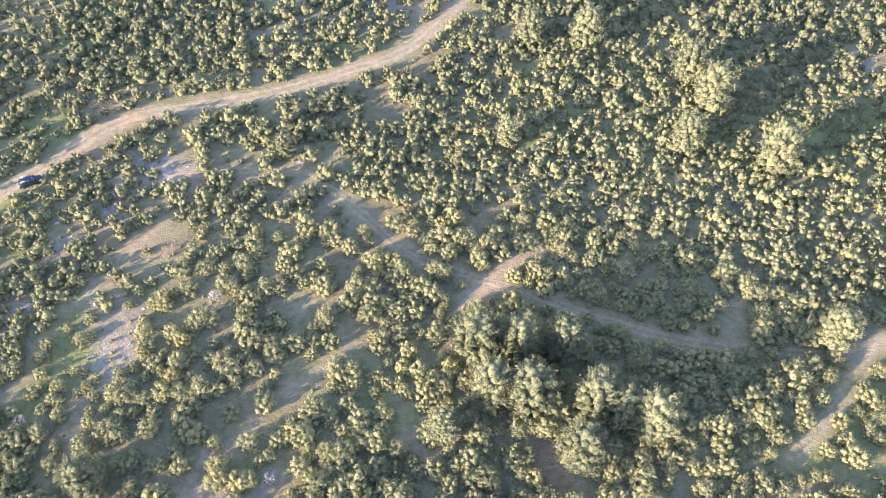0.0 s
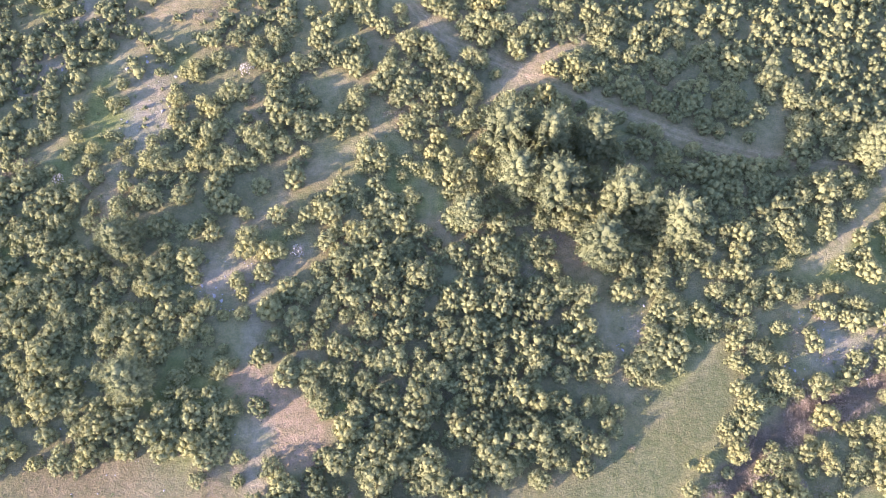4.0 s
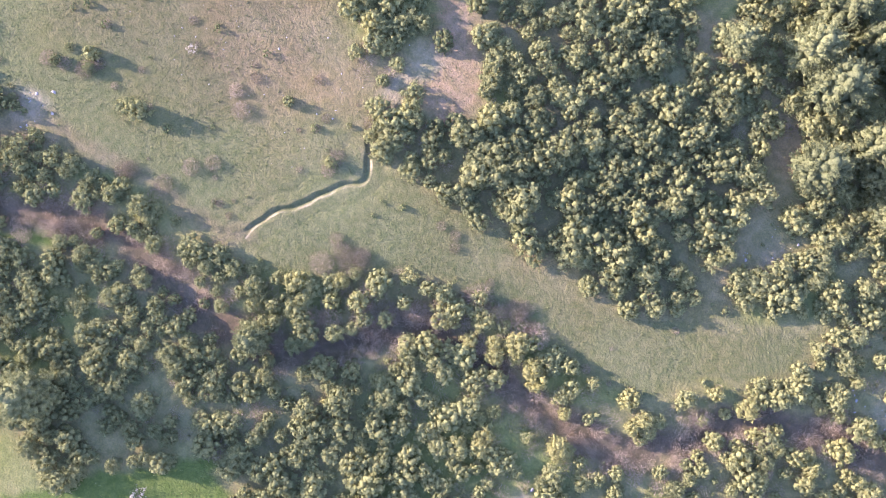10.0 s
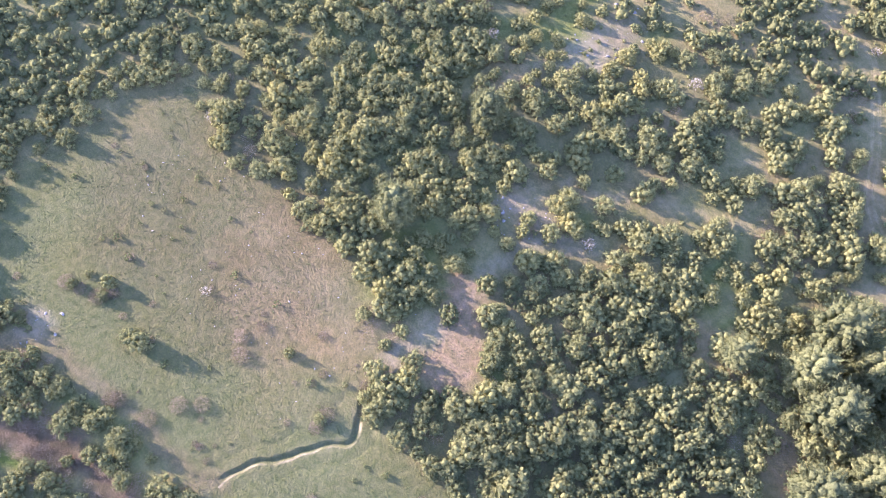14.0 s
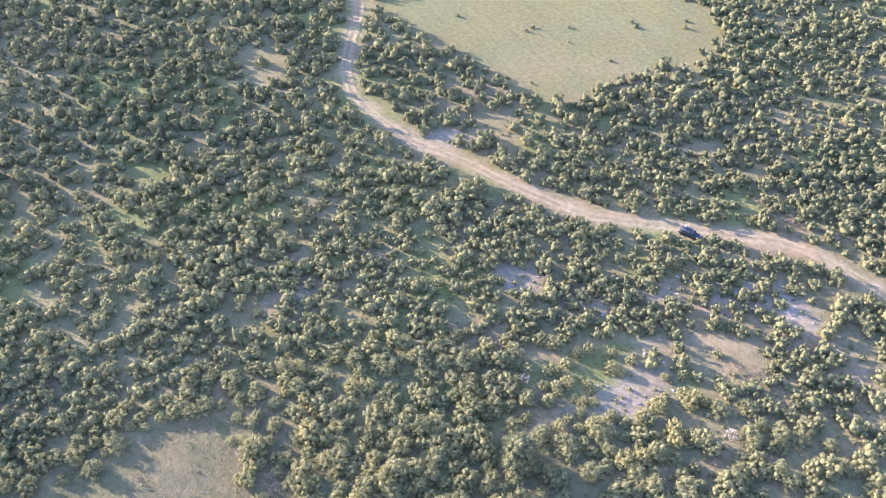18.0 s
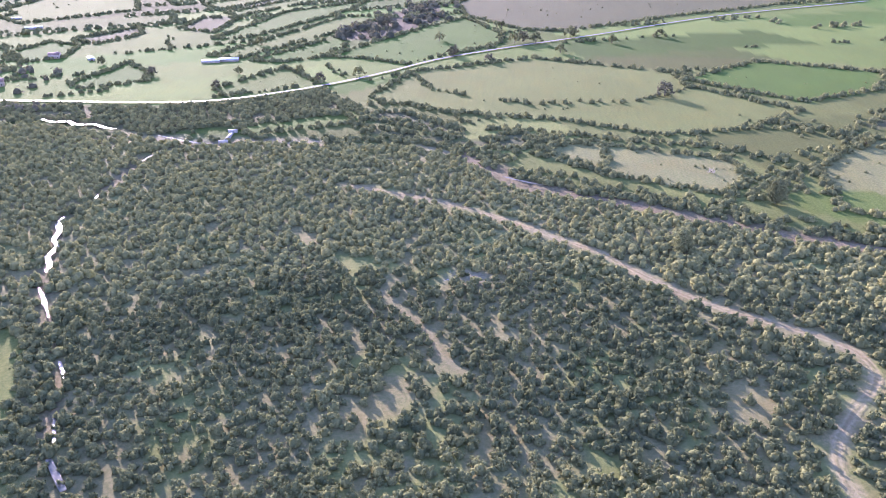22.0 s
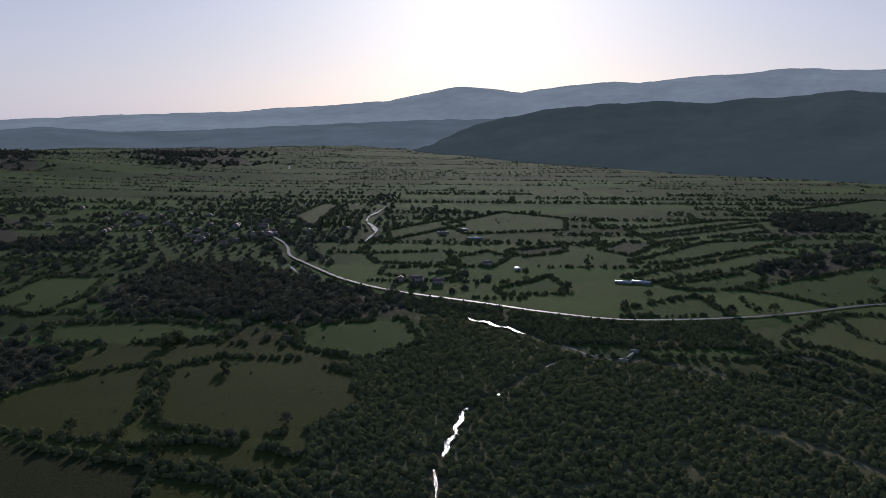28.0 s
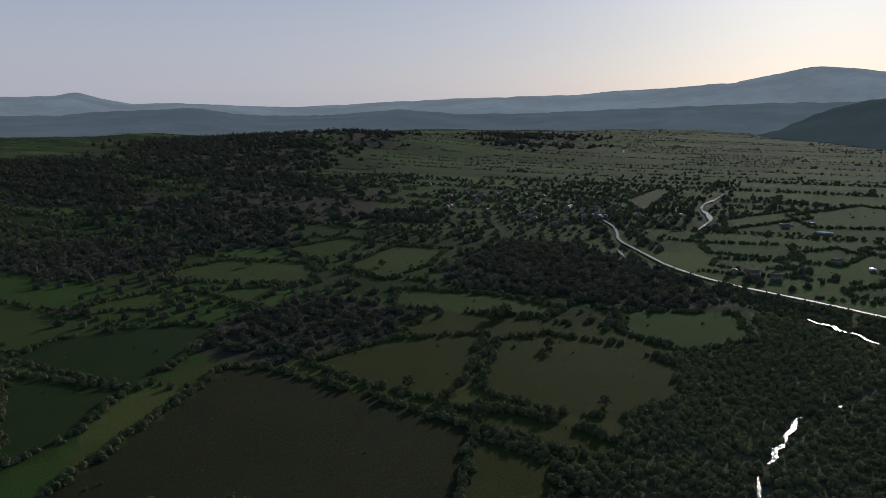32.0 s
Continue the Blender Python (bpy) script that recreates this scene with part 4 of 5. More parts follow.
# the shrubs nearest to the point under the camera stand singly, the rest are joined
order = np.argsort(np.hypot(sx + 5, sy - 25))
single, rest = order[:258], order[258:]
near, mid = rest[s_far[rest] < 96], rest[(s_far[rest] >= 96) & (s_far[rest] < 155)]
low, far = rest[(s_far[rest] >= 155) & (s_far[rest] < 250)], rest[s_far[rest] >= 250]
scatter("scrub_near", BUSH_NEAR, sx[near], sy[near], s_size[near], s_tint[near], OAK, "dense evergreen holm oak scrub with olive-green crowns", "shrubs")
scatter("scrub_middle", BUSH_MID, sx[mid], sy[mid], s_size[mid], 0.82 * s_tint[mid], OAK, "evergreen scrub of rounded dark green bushes", "shrubs")
scatter("scrub_wide", BUSH_LOW, sx[low], sy[low], s_size[low], s_tint[low], OAK, "evergreen scrub of rounded bushes round open clearings", "shrubs")
scatter("scrub_far", BUSH_FAR, sx[far], sy[far], s_size[far] * 1.05, s_tint[far], OAK, "dark evergreen scrub beside the rivers", "shrubs")


# seedlings and low bushes on the open ground between the shrubs
BUSH_SMALL = [bush(rng, 5, 7, 0.2, high=0.9, core=0.7, domes=False, body=0.5) for k in range(5)]
x, y = jittered(-130, 115, -60, 190, 1.9)
some = (density(x, y) > 0.12) & (rng.uniform(size=len(x)) < 0.35) & inside(x, y, SCRUB)
some &= (off(x, y, TRACK_MAIN, 5) > 2.4) & (off(x, y, TRACK_SIDE, 5) > 1.4) & (off(x, y, STREAM, 5) > 1.2)
x, y = x[some], y[some]
scatter("low_bushes", BUSH_SMALL, x, y, 0.3 + 0.6 * rng.uniform(size=len(x)) ** 2, np.clip(rng.normal(0.4, 0.25, len(x)), 0, 1), OAK, "low young evergreen bushes on thin grass between shrubs", "shrubs")


# ---- single shrubs and trees ----
def thing(name, label, category, group=""):
    return tagged(new(name), label, category, group)


def make_shrub(name, shape, seed, mat, tint):
    """Short forked trunk and leafy crown, crown radius 1."""
    ob = thing(name, "", "")
    r = np.random.default_rng(seed)
    v, t = stems(r, 0.55, 0.07, 4, 0.45)
    part("trunk", v, t, BARK, ob)
    part("crown", *shape, mat, ob, tint=tint)
    return ob


def stand(ob, x, y, size, up=1.0, turn=None, first=False, **tags):
    """Puts a thing, or a copy of it, on the ground."""
    z = float(height(np.array([x]), np.array([y]))[0])
    a = rng.uniform(0, 6.283) if turn is None else turn
    m = Matrix.LocRotScale((x, y, z), Euler((0, 0, a)), None)
    got = ob if first else copy_thing(ob, m)
    got.matrix_basis = m @ Matrix.Diagonal((size, size, size * up, 1))
    return tagged(got, **tags)


SOLO = [(-49.7, -17.5), (-23.9, 12.3), (-18.7, 11.4), (-18.0, 15.8), (-22.4, 6.4), (-51.4, 15.4), (-52.6, 13.0), (-47.9, 17.4), (-17.2, 6.3), (-11.5, 7.9), (-7.4, 9.5), (-28.2, 22.4), (-34.3, 27.8), (-28.8, 29.8), (-25.3, 14.1), (-9.8, 9.7), (-51.2, -18.2)]
LOW = [(-66.1, -30.8), (-63.5, -30.0), (-63.6, -21.8), (-59.4, -18.9), (-60.8, -17.2), (-63.8, -19.1), (-56.2, -31.0), (-54.2, -32.7), (-50.7, -31.3), (-51.0, -29.7), (-45.5, -28.0), (-62.4, -38.5), (-60.7, -36.3), (-53.0, -35.8), (-55.3, -41.1), (-53.1, -38.4), (-46.3, -32.1), (-44.3, -29.8), (-42.3, -27.5), (-39.2, -26.8), (-37.4, -24.9), (-34.1, -23.7), (-36.4, -0.3), (-25.6, -1.5)]
first_of = [make_shrub("holm_oak", BUSH_NEAR[k], k, OAK, 0.35 + 0.1 * (k % 4)) for k in range(8)]
spots = [(sx[i], sy[i], s_size[i]) for i in single] + [(x, y, 1.9) for x, y in SOLO] + [(x, y, 0.8 + 0.12 * (n % 5)) for n, (x, y) in enumerate(LOW)]
for n, (x, y, size) in enumerate(spots[:300]):
    how = "broad" if size > 2.0 else "low" if size < 1.4 else "rounded"
    where = "standing alone in the clearing" if n >= len(single) else "in a dense stand"
    stand(first_of[n % 8], float(x), float(y), float(size), rng.uniform(0.85, 1.15), first=n < 8,
          label=f"{how} evergreen holm oak with olive-green leaves, {where}", category="shrub", group="holm oaks round the meadow")

PINES = [(6.0, 67.1, 9.5), (12.7, 67.0, 8.5), (19.8, 66.8, 8.0), (7.8, 59.1, 8.5), (13.7, 58.0, 9.5), (23.9, 56.9, 8.5), (27.6, 55.0, 7.5), (31.8, 53.0, 8.5), (20.4, 48.8, 8.5), (0.3, 53.2, 6.0), (55.3, 122.7, 9.0), (48.1, 111.3, 7.5),
         (63.9, 105.8, 9.0), (52.5, 131.1, 8.0), (32.5, 142.3, 8.0), (20.6, 143.5, 7.5), (13.9, 113.6, 5.5), (-51.9, 46.0, 7.0), (64.0, 67.9, 7.0), (-46.0, 24.4, 8.0), (-29, 112, 5.0), (-320, 97, 9.0), (-270, 53.6, 7.0), (-13.5, -26, 6.0), (-28, -54, 8.5), (46, -1, 5.0)]


def make_pine(seed):
    ob = thing("pine", "", "")
    r = np.random.default_rng(seed)
    v, t = stems(r, 0.9, 0.022, 9, 0.2)
    part("trunk", v, t, BARK, ob)
    part("crown", *pine(r), PINE, ob, tint=0.5)
    return ob


pine_first = [make_pine(80 + k) for k in range(4)]
for n, (x, y, tall) in enumerate(PINES):
    stand(pine_first[n % 4], x, y, tall * 1.2, rng.uniform(0.92, 1.02), first=n < 4, label=("tall" if tall > 8 else "young") + " grey-green pine rising above the scrub", category="pine tree", group="pines")

# pale flowering bushes
BLOOMS = [(-51.6, -5.8, 1.3), (-65.3, 56.7, 1.6), (-81.4, 44.6, 1.5), (-38.3, 79.1, 2.0), (-26.2, 109.1, 1.3), (-61.0, 130.4, 1.6), (-1.5, 69.0, 1.1), (-77.4, 9.3, 1.8), (-25.5, 46.7, 1.7), (18.6, 129.0, 1.3), (85.4, 141.4, 2.0), (68.3, 146.6, 1.7), (-7.7, -53.1, 2.1), (-356.2, 79.1, 2.5)]
BLOOM_SHAPES = [join([bush(rng, 9, 12, 0.09, core=0.3), thicket(rng, 8, 10, 0.12)]) for _ in range(3)]
bloom_first = [make_shrub("flowering_bush", BLOOM_SHAPES[k], 30 + k, BLOSSOM, 0.4) for k in range(3)]
for n, (x, y, size) in enumerate(BLOOMS):
    stand(bloom_first[n % 3], x, y, size * 0.75, 1.1, first=n < 3, label="leafless bush covered with pale whitish blossom", category="shrub", group="flowering bushes")

# leafless brambles along the stream and in the meadow
BRAMBLE = [thicket(rng, 9, 36, 0.1) for _ in range(5)]
PINK = [(-64.7, -22.5), (-62.4, -21.2), (-59.8, -19.6), (-58.9, -17.3), (-42.8, -4.9), (-40.1, -6.3), (-42.2, -1.5), (-57.1, -32.5), (-25.6, -0.4), (-25.1, -2.5), (-26.1, 6.5), (-24.4, 9.3), (-36.9, -14.4), (-38.6, -17.1), (-44.8, -24.8), (-16.7, -8.2), (-12.4, -7.0), (9.0, 4.8),
        (11.2, 4.6), (1.6, 0.1), (-7.8, -9.1), (-10.2, -11.9), (-11.0, -15.2), (-2.8, -3.0), (-5.9, 5.0), (-4.6, 3.8), (-14.8, -8.6), (-19.9, -23.4), (-6.3, -40.8), (-5.5, -32.5), (-39.4, -21.7), (-44.2, -23.9), (47.9, 15.5), (33.3, 1.4), (-59.2, -18.0)]
WIDE = [(-3.5, -9.2), (-6, -12.5), (-1.5, -6.5), (-9, -16), (-4, -13.5), (8, 4.6), (10, 3), (6.5, 2), (-6, -41), (-7.5, -9.5), (0.5, -4.5), (-10.5, -18), (3, 1.5), (-2.5, -12), (12.5, 4), (-12.5, -8.5), (-15.5, -12)]
BRAMBLE_THICK = [thicket(rng, 14, 100, 0.07) for _ in range(5)]
bramble_first = []
for k in range(5):
    bramble_first.append(new("bramble", mesh_of("bramble", *BRAMBLE_THICK[k], TWIG, tint=np.full(len(BRAMBLE_THICK[k][0]), 0.1 + 0.12 * k))))
for n, (x, y) in enumerate(PINK + WIDE):
    stand(bramble_first[n % 5 if n < 5 or n >= len(PINK) else n % 2], x, y, rng.uniform(0.9, 1.6) if n < len(PINK) else rng.uniform(1.8, 2.6), 0.9, first=n < 5, label="leafless pinkish-brown bramble bush in winter", category="bush", group="brambles")
# small leafless bushes scattered over the meadow
wild = np.random.default_rng(41)
for n in range(420):
    x, y = wild.uniform(-88, 40), wild.uniform(-32, 34)
    here, there = np.array([x]), np.array([y])
    if inside(here, there, FIELDS[0][1])[0] and wild.uniform() < 0.12 + 0.9 * smooth(0.5, 0.62, rough(here, there, 9, 77))[0] * smooth(-48, -36, here)[0]:
        stand(bramble_first[n % 2], x, y, float(wild.uniform(0.3, 0.85)), 0.9, label="small leafless grey-brown bush on meadow grass", category="bush", group="meadow bushes")
bank = curve(STREAM, 0.95)
bank = np.repeat(bank, 6, 0)
bx, by = (bank + rng.normal(size=bank.shape) * 1.9).T
more = (rough(bx, by, 9, 71) > 0.36) & (off(bx, by, STREAM, 6) > 0.9)
bx, by = bx[more], by[more]
scatter("bramble_bank", BRAMBLE, bx, by, rng.uniform(0.7, 1.7, len(bx)), np.clip(rng.normal(0.5, 0.3, len(bx)), 0, 1.1), TWIG, "tangle of leafless pinkish-brown brambles along a stream", "brambles")
bx, by = jittered(-110, 90, -55, 140, 3.1)
more = (density(bx, by) > 0.02) & (rough(bx, by, 12, 72) + 0.25 * smooth(22, 5, off(bx, by, STREAM, 24)) > 0.7)
more |= (density(bx, by) > 0.02) & (by < -12) & (bx < 0) & (rough(bx, by, 7, 73) > 0.52)
bx, by = bx[more], by[more]
scatter("bramble_scrub", BRAMBLE, bx, by, rng.uniform(0.8, 1.5, len(bx)), rng.uniform(0, 0.7, len(bx)), TWIG, "leafless grey-brown bushes among the evergreen scrub", "bushes")

# small tussocks on the grazed meadow
TUFTS = [(-80, -14), (-84, -17), (-80, -6), (-76, -4), (-78, 2), (-67, -1.5), (-67, -5), (-67, -9), (-62, -6), (-67, -13), (-69, 2), (-66, 4), (-60, 3), (-63, -13), (-51.5, -1), (-44, 2), (-63, -4), (-68, -15), (-85, -12), (-73, 9), (-69, -6), (-87, -6), (-55, 11.5), (-37, 0), (-28, 4), (-31, 0), (-41, -11), (-45, -16), (-14, 2), (-16, -2), (-53, -32), (-76, -26), (-65, -29)]
TUFT_SHAPES = [bush(rng, 6, 10, 0.2, high=0.9, core=0.6) for _ in range(4)]
tuft_first = [new("tussock", mesh_of("tussock", *TUFT_SHAPES[k], GRASS, tint=np.full(len(TUFT_SHAPES[k][0]), 0.75))) for k in range(4)]
wild = np.random.default_rng(5)
for n in range(150):
    if n < len(TUFTS):
        x, y = TUFTS[n]
    else:
        x, y = wild.uniform(-88, 40), wild.uniform(-32, 34)
        if not inside(np.array([x]), np.array([y]), FIELDS[0][1])[0]:
            continue
    stand(tuft_first[n % 4], float(x), float(y), float(wild.uniform(0.4, 0.75) if n < len(TUFTS) else wild.uniform(0.15, 0.4)), 1.0, first=n < 4, label="small dry grey-brown tussock on short grass", category="tussock", group="meadow tussocks")

# short grass clumps
BLADES = []
for k in range(5):
    r = np.random.default_rng(90 + k)
    n = 9
    at = np.c_[r.normal(size=(n, 2)) * 0.5, np.zeros(n)]
    tip = at + np.c_[r.normal(size=(n, 2)) * 0.45, r.uniform(0.5, 1.1, n)]
    w = np.c_[r.normal(size=(n, 2)) * 0.22, np.zeros(n)]
    BLADES.append((np.stack([at - w, at + w, tip], 1).reshape(-1, 3), np.arange(3 * n).reshape(-1, 3)))
bx, by = jittered(-100, 95, -65, 60, 0.75)
more = np.zeros(len(bx), bool)
for name, corners, _ in FIELDS:
    if name in ("meadow", "green", "dry", "sward"):
        more |= inside(bx, by, corners)
more &= rng.uniform(size=len(bx)) < smooth(0.3, 0.6, rough(bx, by, 6, 75))
bx, by = bx[more], by[more]
scatter("meadow_grass", BLADES, bx, by, rng.uniform(0.07, 0.17, len(bx)), np.clip(0.2 + 0.8 * rough(bx, by, 20, 76) + rng.normal(0, 0.15, len(bx)), 0, 1), GRASS, "short tufted meadow grass, green and dry", "grass")


# ---- stones ----
def stone(seed):
    r = np.random.default_rng(seed)
    v, t = OCTA_V.copy(), OCTA_T
    out, faces = list(v), []
    for a, b, c in t:
        base = len(out)
        out += [(v[a] + v[b]) / 1.55, (v[b] + v[c]) / 1.55, (v[c] + v[a]) / 1.55]
        faces += [(a, base, base + 2), (base, b, base + 1), (base + 1, c, base + 2), (base, base + 1, base + 2)]
    return np.array(out) * (1, 0.8, 0.55) * (1 + 0.18 * r.normal(size=(len(out), 1))) , np.array(faces)


STONES = [stone(k) for k in range(6)]
px, py = [], []
for cx, cy, cr in STONY:
    n = int(2.2 * cr * cr)
    a, r = rng.uniform(0, 6.283, n), cr * 0.9 * np.sqrt(rng.uniform(size=n))
    px.append(cx + r * np.cos(a))
    py.append(cy + r * np.sin(a))
line = np.repeat(curve(TRACK_MAIN[:16], 1.0), 3, 0)
px.append(line[:, 0] + rng.normal(size=len(line)) * 3)
py.append(line[:, 1] + rng.normal(size=len(line)) * 3)
n = 420
px.append(rng.uniform(-75, -25, n))
py.append(rng.uniform(-10, 25, n))
px, py = np.concatenate(px), np.concatenate(py)
scatter("loose_stones", [(v[:6] * rng.uniform(0.7, 1.2, (6, 1)), OCTA_T) for v, _ in STONES], px, py, 0.06 + 0.2 * rng.uniform(size=len(px)) ** 3.5, np.full(len(px), 0.5), STONE, "pale limestone rubble lying on thin soil", "stones", sink=0.02)
boulder_first = [new("boulder", mesh_of("boulder", *STONES[k], STONE)) for k in range(6)]
for n in range(84):
    cx, cy, cr = STONY[n % len(STONY)]
    a, r = rng.uniform(0, 6.283), cr * math.sqrt(rng.uniform())
    stand(boulder_first[n % 6], cx + r * math.cos(a), cy + r * math.sin(a), rng.uniform(0.18, 0.4), rng.uniform(0.7, 1.1), first=n < 6, label="pale grey limestone boulder half sunk in soil", category="boulder", group="boulders")


# ---- dirt ways with wheel ruts ----
def rutted(name, line, width, rut, strength, label):
    p = curve(line, 0.8)
    d = np.gradient(p, axis=0)
    d /= np.hypot(d[:, 0], d[:, 1])[:, None]
    side = np.stack([-d[:, 1], d[:, 0]], 1)
    cross = np.linspace(-width / 2, width / 2, 17)
    along = np.arange(len(p)) * 0.8
    drift = 0.5 * (wave(along, along * 0, 9, 81) - 0.5)[:, None]
    xy = p[:, None] + side[:, None] * (cross[None, :, None] + drift[..., None])
    x, y = xy[..., 0].ravel(), xy[..., 1].ravel()
    c = np.tile(cross, len(p))
    edge = smooth(width / 2, width / 2 - 0.7, np.abs(c))
    track = np.exp(-((np.abs(c) - rut) / 0.3) ** 2)
    col = cover(x, y)
    bare = np.array(COVERS["dirt"]) * (1.0 + 0.35 * wave(x, y, 1.3, 82)[:, None])
    grown = np.array(COVERS["dry"]) * 0.85
    mid = smooth(rut - 0.1, rut - 0.6, np.abs(c)) * smooth(0.35, 0.6, wave(x, y, 6, 83))
    col = col + (bare - col) * (strength * edge * track)[:, None]
    col = col + (grown - col) * (0.7 * strength * edge * mid)[:, None]
    z = height(x, y) + 0.035 * edge - 0.05 * track * edge + 0.012 - 0.1 * (1 - smooth(width / 2 + 0.1, width / 2 - 0.25, np.abs(c)))
    ob = new(name, mesh_of(name, np.stack([x, y, z], 1), grid_tris(17, len(p)), GROUND, cover=col))
    ob.data.polygons.foreach_set("use_smooth", np.ones(len(ob.data.polygons), bool))
    return tagged(ob, label, "dirt track", kind="structure")


rutted("road_dirt", TRACK_MAIN, 4.4, 0.8, 0.55, "pale stony dirt track with wheel ruts")
def trench(name, line, label):
    """A small eroded ditch between two low earth lips."""
    p = curve(line, 0.5)
    d = np.gradient(p, axis=0)
    d /= np.hypot(d[:, 0], d[:, 1])[:, None]
    side = np.stack([-d[:, 1], d[:, 0]], 1)
    cross = np.array([-3.4, -2.3, -1.3, -0.75, -0.5, -0.22, 0.0, 0.25, 0.4, 0.7, 1.3, 2.3, 3.4])
    rise = np.array([-0.06, 0.0, 0.025, 0.05, 0.02, -0.2, -0.28, -0.26, 0.02, 0.04, 0.025, 0.0, -0.06])
    along = np.arange(len(p)) * 0.5
    end = smooth(0, 3, np.minimum(along, along[-1] - along))
    wide = np.where(np.abs(cross) < 1, 1.0, 0.0)[None] * (0.45 * wave(along, along * 0, 3, 85) - 0.2)[:, None] + 1.0
    xy = p[:, None] + side[:, None] * (cross[None] * wide + (0.8 * (wave(along, along * 0, 3.1, 88) - 0.5) + 0.4 * (wave(along, along * 0, 1.3, 89) - 0.5))[:, None])[..., None]
    x, y = xy[..., 0].ravel(), xy[..., 1].ravel()
    level = 0.25 * (rough(x, y, 14, 8) - 0.5)
    z = level + (np.tile(rise, len(p)).reshape(len(p), -1) * np.where(rise < 0, np.maximum(end, 0.15)[:, None], 1.0)).ravel()
    # bare earth on the sunward wall only, its sunlit paleness put into the colour
    bare = np.tile(((cross > -0.65) & (cross < -0.4)).astype(float), len(p))[:, None]
    col = cover(x, y)
    col = col + (np.array((0.22, 0.185, 0.13)) - col) * bare * (0.15 + 0.75 * smooth(0.3, 0.7, wave(x, y, 1.6, 86))[:, None])
    ob = new(name, mesh_of(name, np.stack([x, y, z], 1), grid_tris(len(cross), len(p)), GROUND, cover=col))
    ob.data.polygons.foreach_set("use_smooth", np.ones(len(ob.data.polygons), bool))
    return tagged(ob, label, "ditch", kind="structure")


trench("ditch", DITCH, "small eroded ditch with pale earth painted on its sunlit side")
rutted("path_dirt", TRACK_SIDE, 2.4, 0.6, 0.4, "narrow dirt track with two worn ruts")


# ---- hedges, farm woods and far trees ----
def line_plants(corners, step, spread_by, closed=True):
    p = np.asarray(corners, float)
    q = np.vstack([p, p[:1]]) if closed else p
    out = []
    for a, b in zip(q[:-1], q[1:]):
        n = max(2, int(np.hypot(*(b - a)) / step))
        s = np.linspace(0, 1, n, endpoint=False)[:, None]
        out.append(a + (b - a) * s)
    out = np.concatenate(out)
    return out + rng.normal(size=out.shape) * spread_by


hedge = [line_plants(corners, 1.9, 1.3) for _, corners, flag in FIELDS if flag]
hedge.append(line_plants(RIVER_MAIN[:11], 0.75, 1.8, False) + (-5, 1))
hedge.append(line_plants(RIVER_MAIN[:9], 1.3, 3.0, False) + (-11, 4))
hedge.append(line_plants(RIVER_MAIN[8:18], 2.0, 5, False))
hedge.append(line_plants([(-461, -170), (-440, -110), (-425, -60), (-409, 20), (-395, 90), (-375, 110)], 1.6, 2.5, False))
hedge.append(line_plants([(-375, 110), (-400, 150), (-440, 170), (-470, 200)], 1.6, 3, False))
hedge.append(line_plants([(-548, -80), (-500, -60), (-470, 0), (-480, 60), (-520, 100)], 4, 1.2, False))
hedge.append(line_plants(RIVER_SIDE[:9], 1.3, 2.4, False))
hedge.append(line_plants([(-322, 82), (-345, 108), (-368, 120)], 0.7, 6, False))
hedge.append(line_plants([(-440, 120), (-425, 146), (-402, 168)], 0.8, 5, False))
x, y = jittered(-505, -398, -352, -92, 3.0)
some = inside(x, y, BANKS) & (rough(x, y, 14, 97) > 0.34)
hedge.append(np.stack([x[some], y[some]], 1))
hedge = np.concatenate(hedge)
hx, hy = hedge[:, 0], hedge[:, 1]
ok = (rough(hx, hy, 30, 91) > 0.27) & (off(hx, hy, ROAD, 12) > 6)
for line in SIDE_PIECES + MAIN_PIECES:
    ok &= off(hx, hy, line, 8) > 2.8
hx, hy = hx[ok], hy[ok]
scatter("hedges", BUSH_FAR, hx, hy, rng.uniform(1.3, 2.8, len(hx)), rng.uniform(0.0, 0.6, len(hx)), OAK, "dark hedges and bushes between the fields", "hedges")

# small bushes and tall weeds in the fields
wild = np.random.default_rng(23)
fx, fy = [], []
for _, corners, flag in FIELDS:
    if flag:
        (x0, y0), (x1, y1) = corners.min(0), corners.max(0)
        n = int((x1 - x0) * (y1 - y0) / 380)
        x, y = wild.uniform(x0, x1, n), wild.uniform(y0, y1, n)
        some = inside(x, y, corners) & (wild.uniform(size=n) < smooth(0.3, 0.65, rough(x, y, 40, 99)))
        fx.append(x[some])
        fy.append(y[some])
fx, fy = np.concatenate(fx), np.concatenate(fy)
scatter("field_bushes", BUSH_FAR, fx, fy, 0.35 + 1.0 * wild.uniform(size=len(fx)) ** 3, wild.uniform(0.1, 0.9, len(fx)), OAK, "small scattered bushes and weeds in the pastures", "bushes")

# low heath on the rough ground beyond the fields
x, y = jittered(-620, -385, 165, 520, 4.4)
some = inside(x, y, next(p for name, p, _ in FIELDS if name == "brown" and len(p) == 6 and p[0][0] == -461)) & (rough(x, y, 18, 98) > 0.3)
scatter("heath", BUSH_FAR, x[some], y[some], rng.uniform(0.5, 1.1, some.sum()), rng.uniform(0.4, 1.1, some.sum()), OAK, "low olive heath bushes on rough ground", "heath")

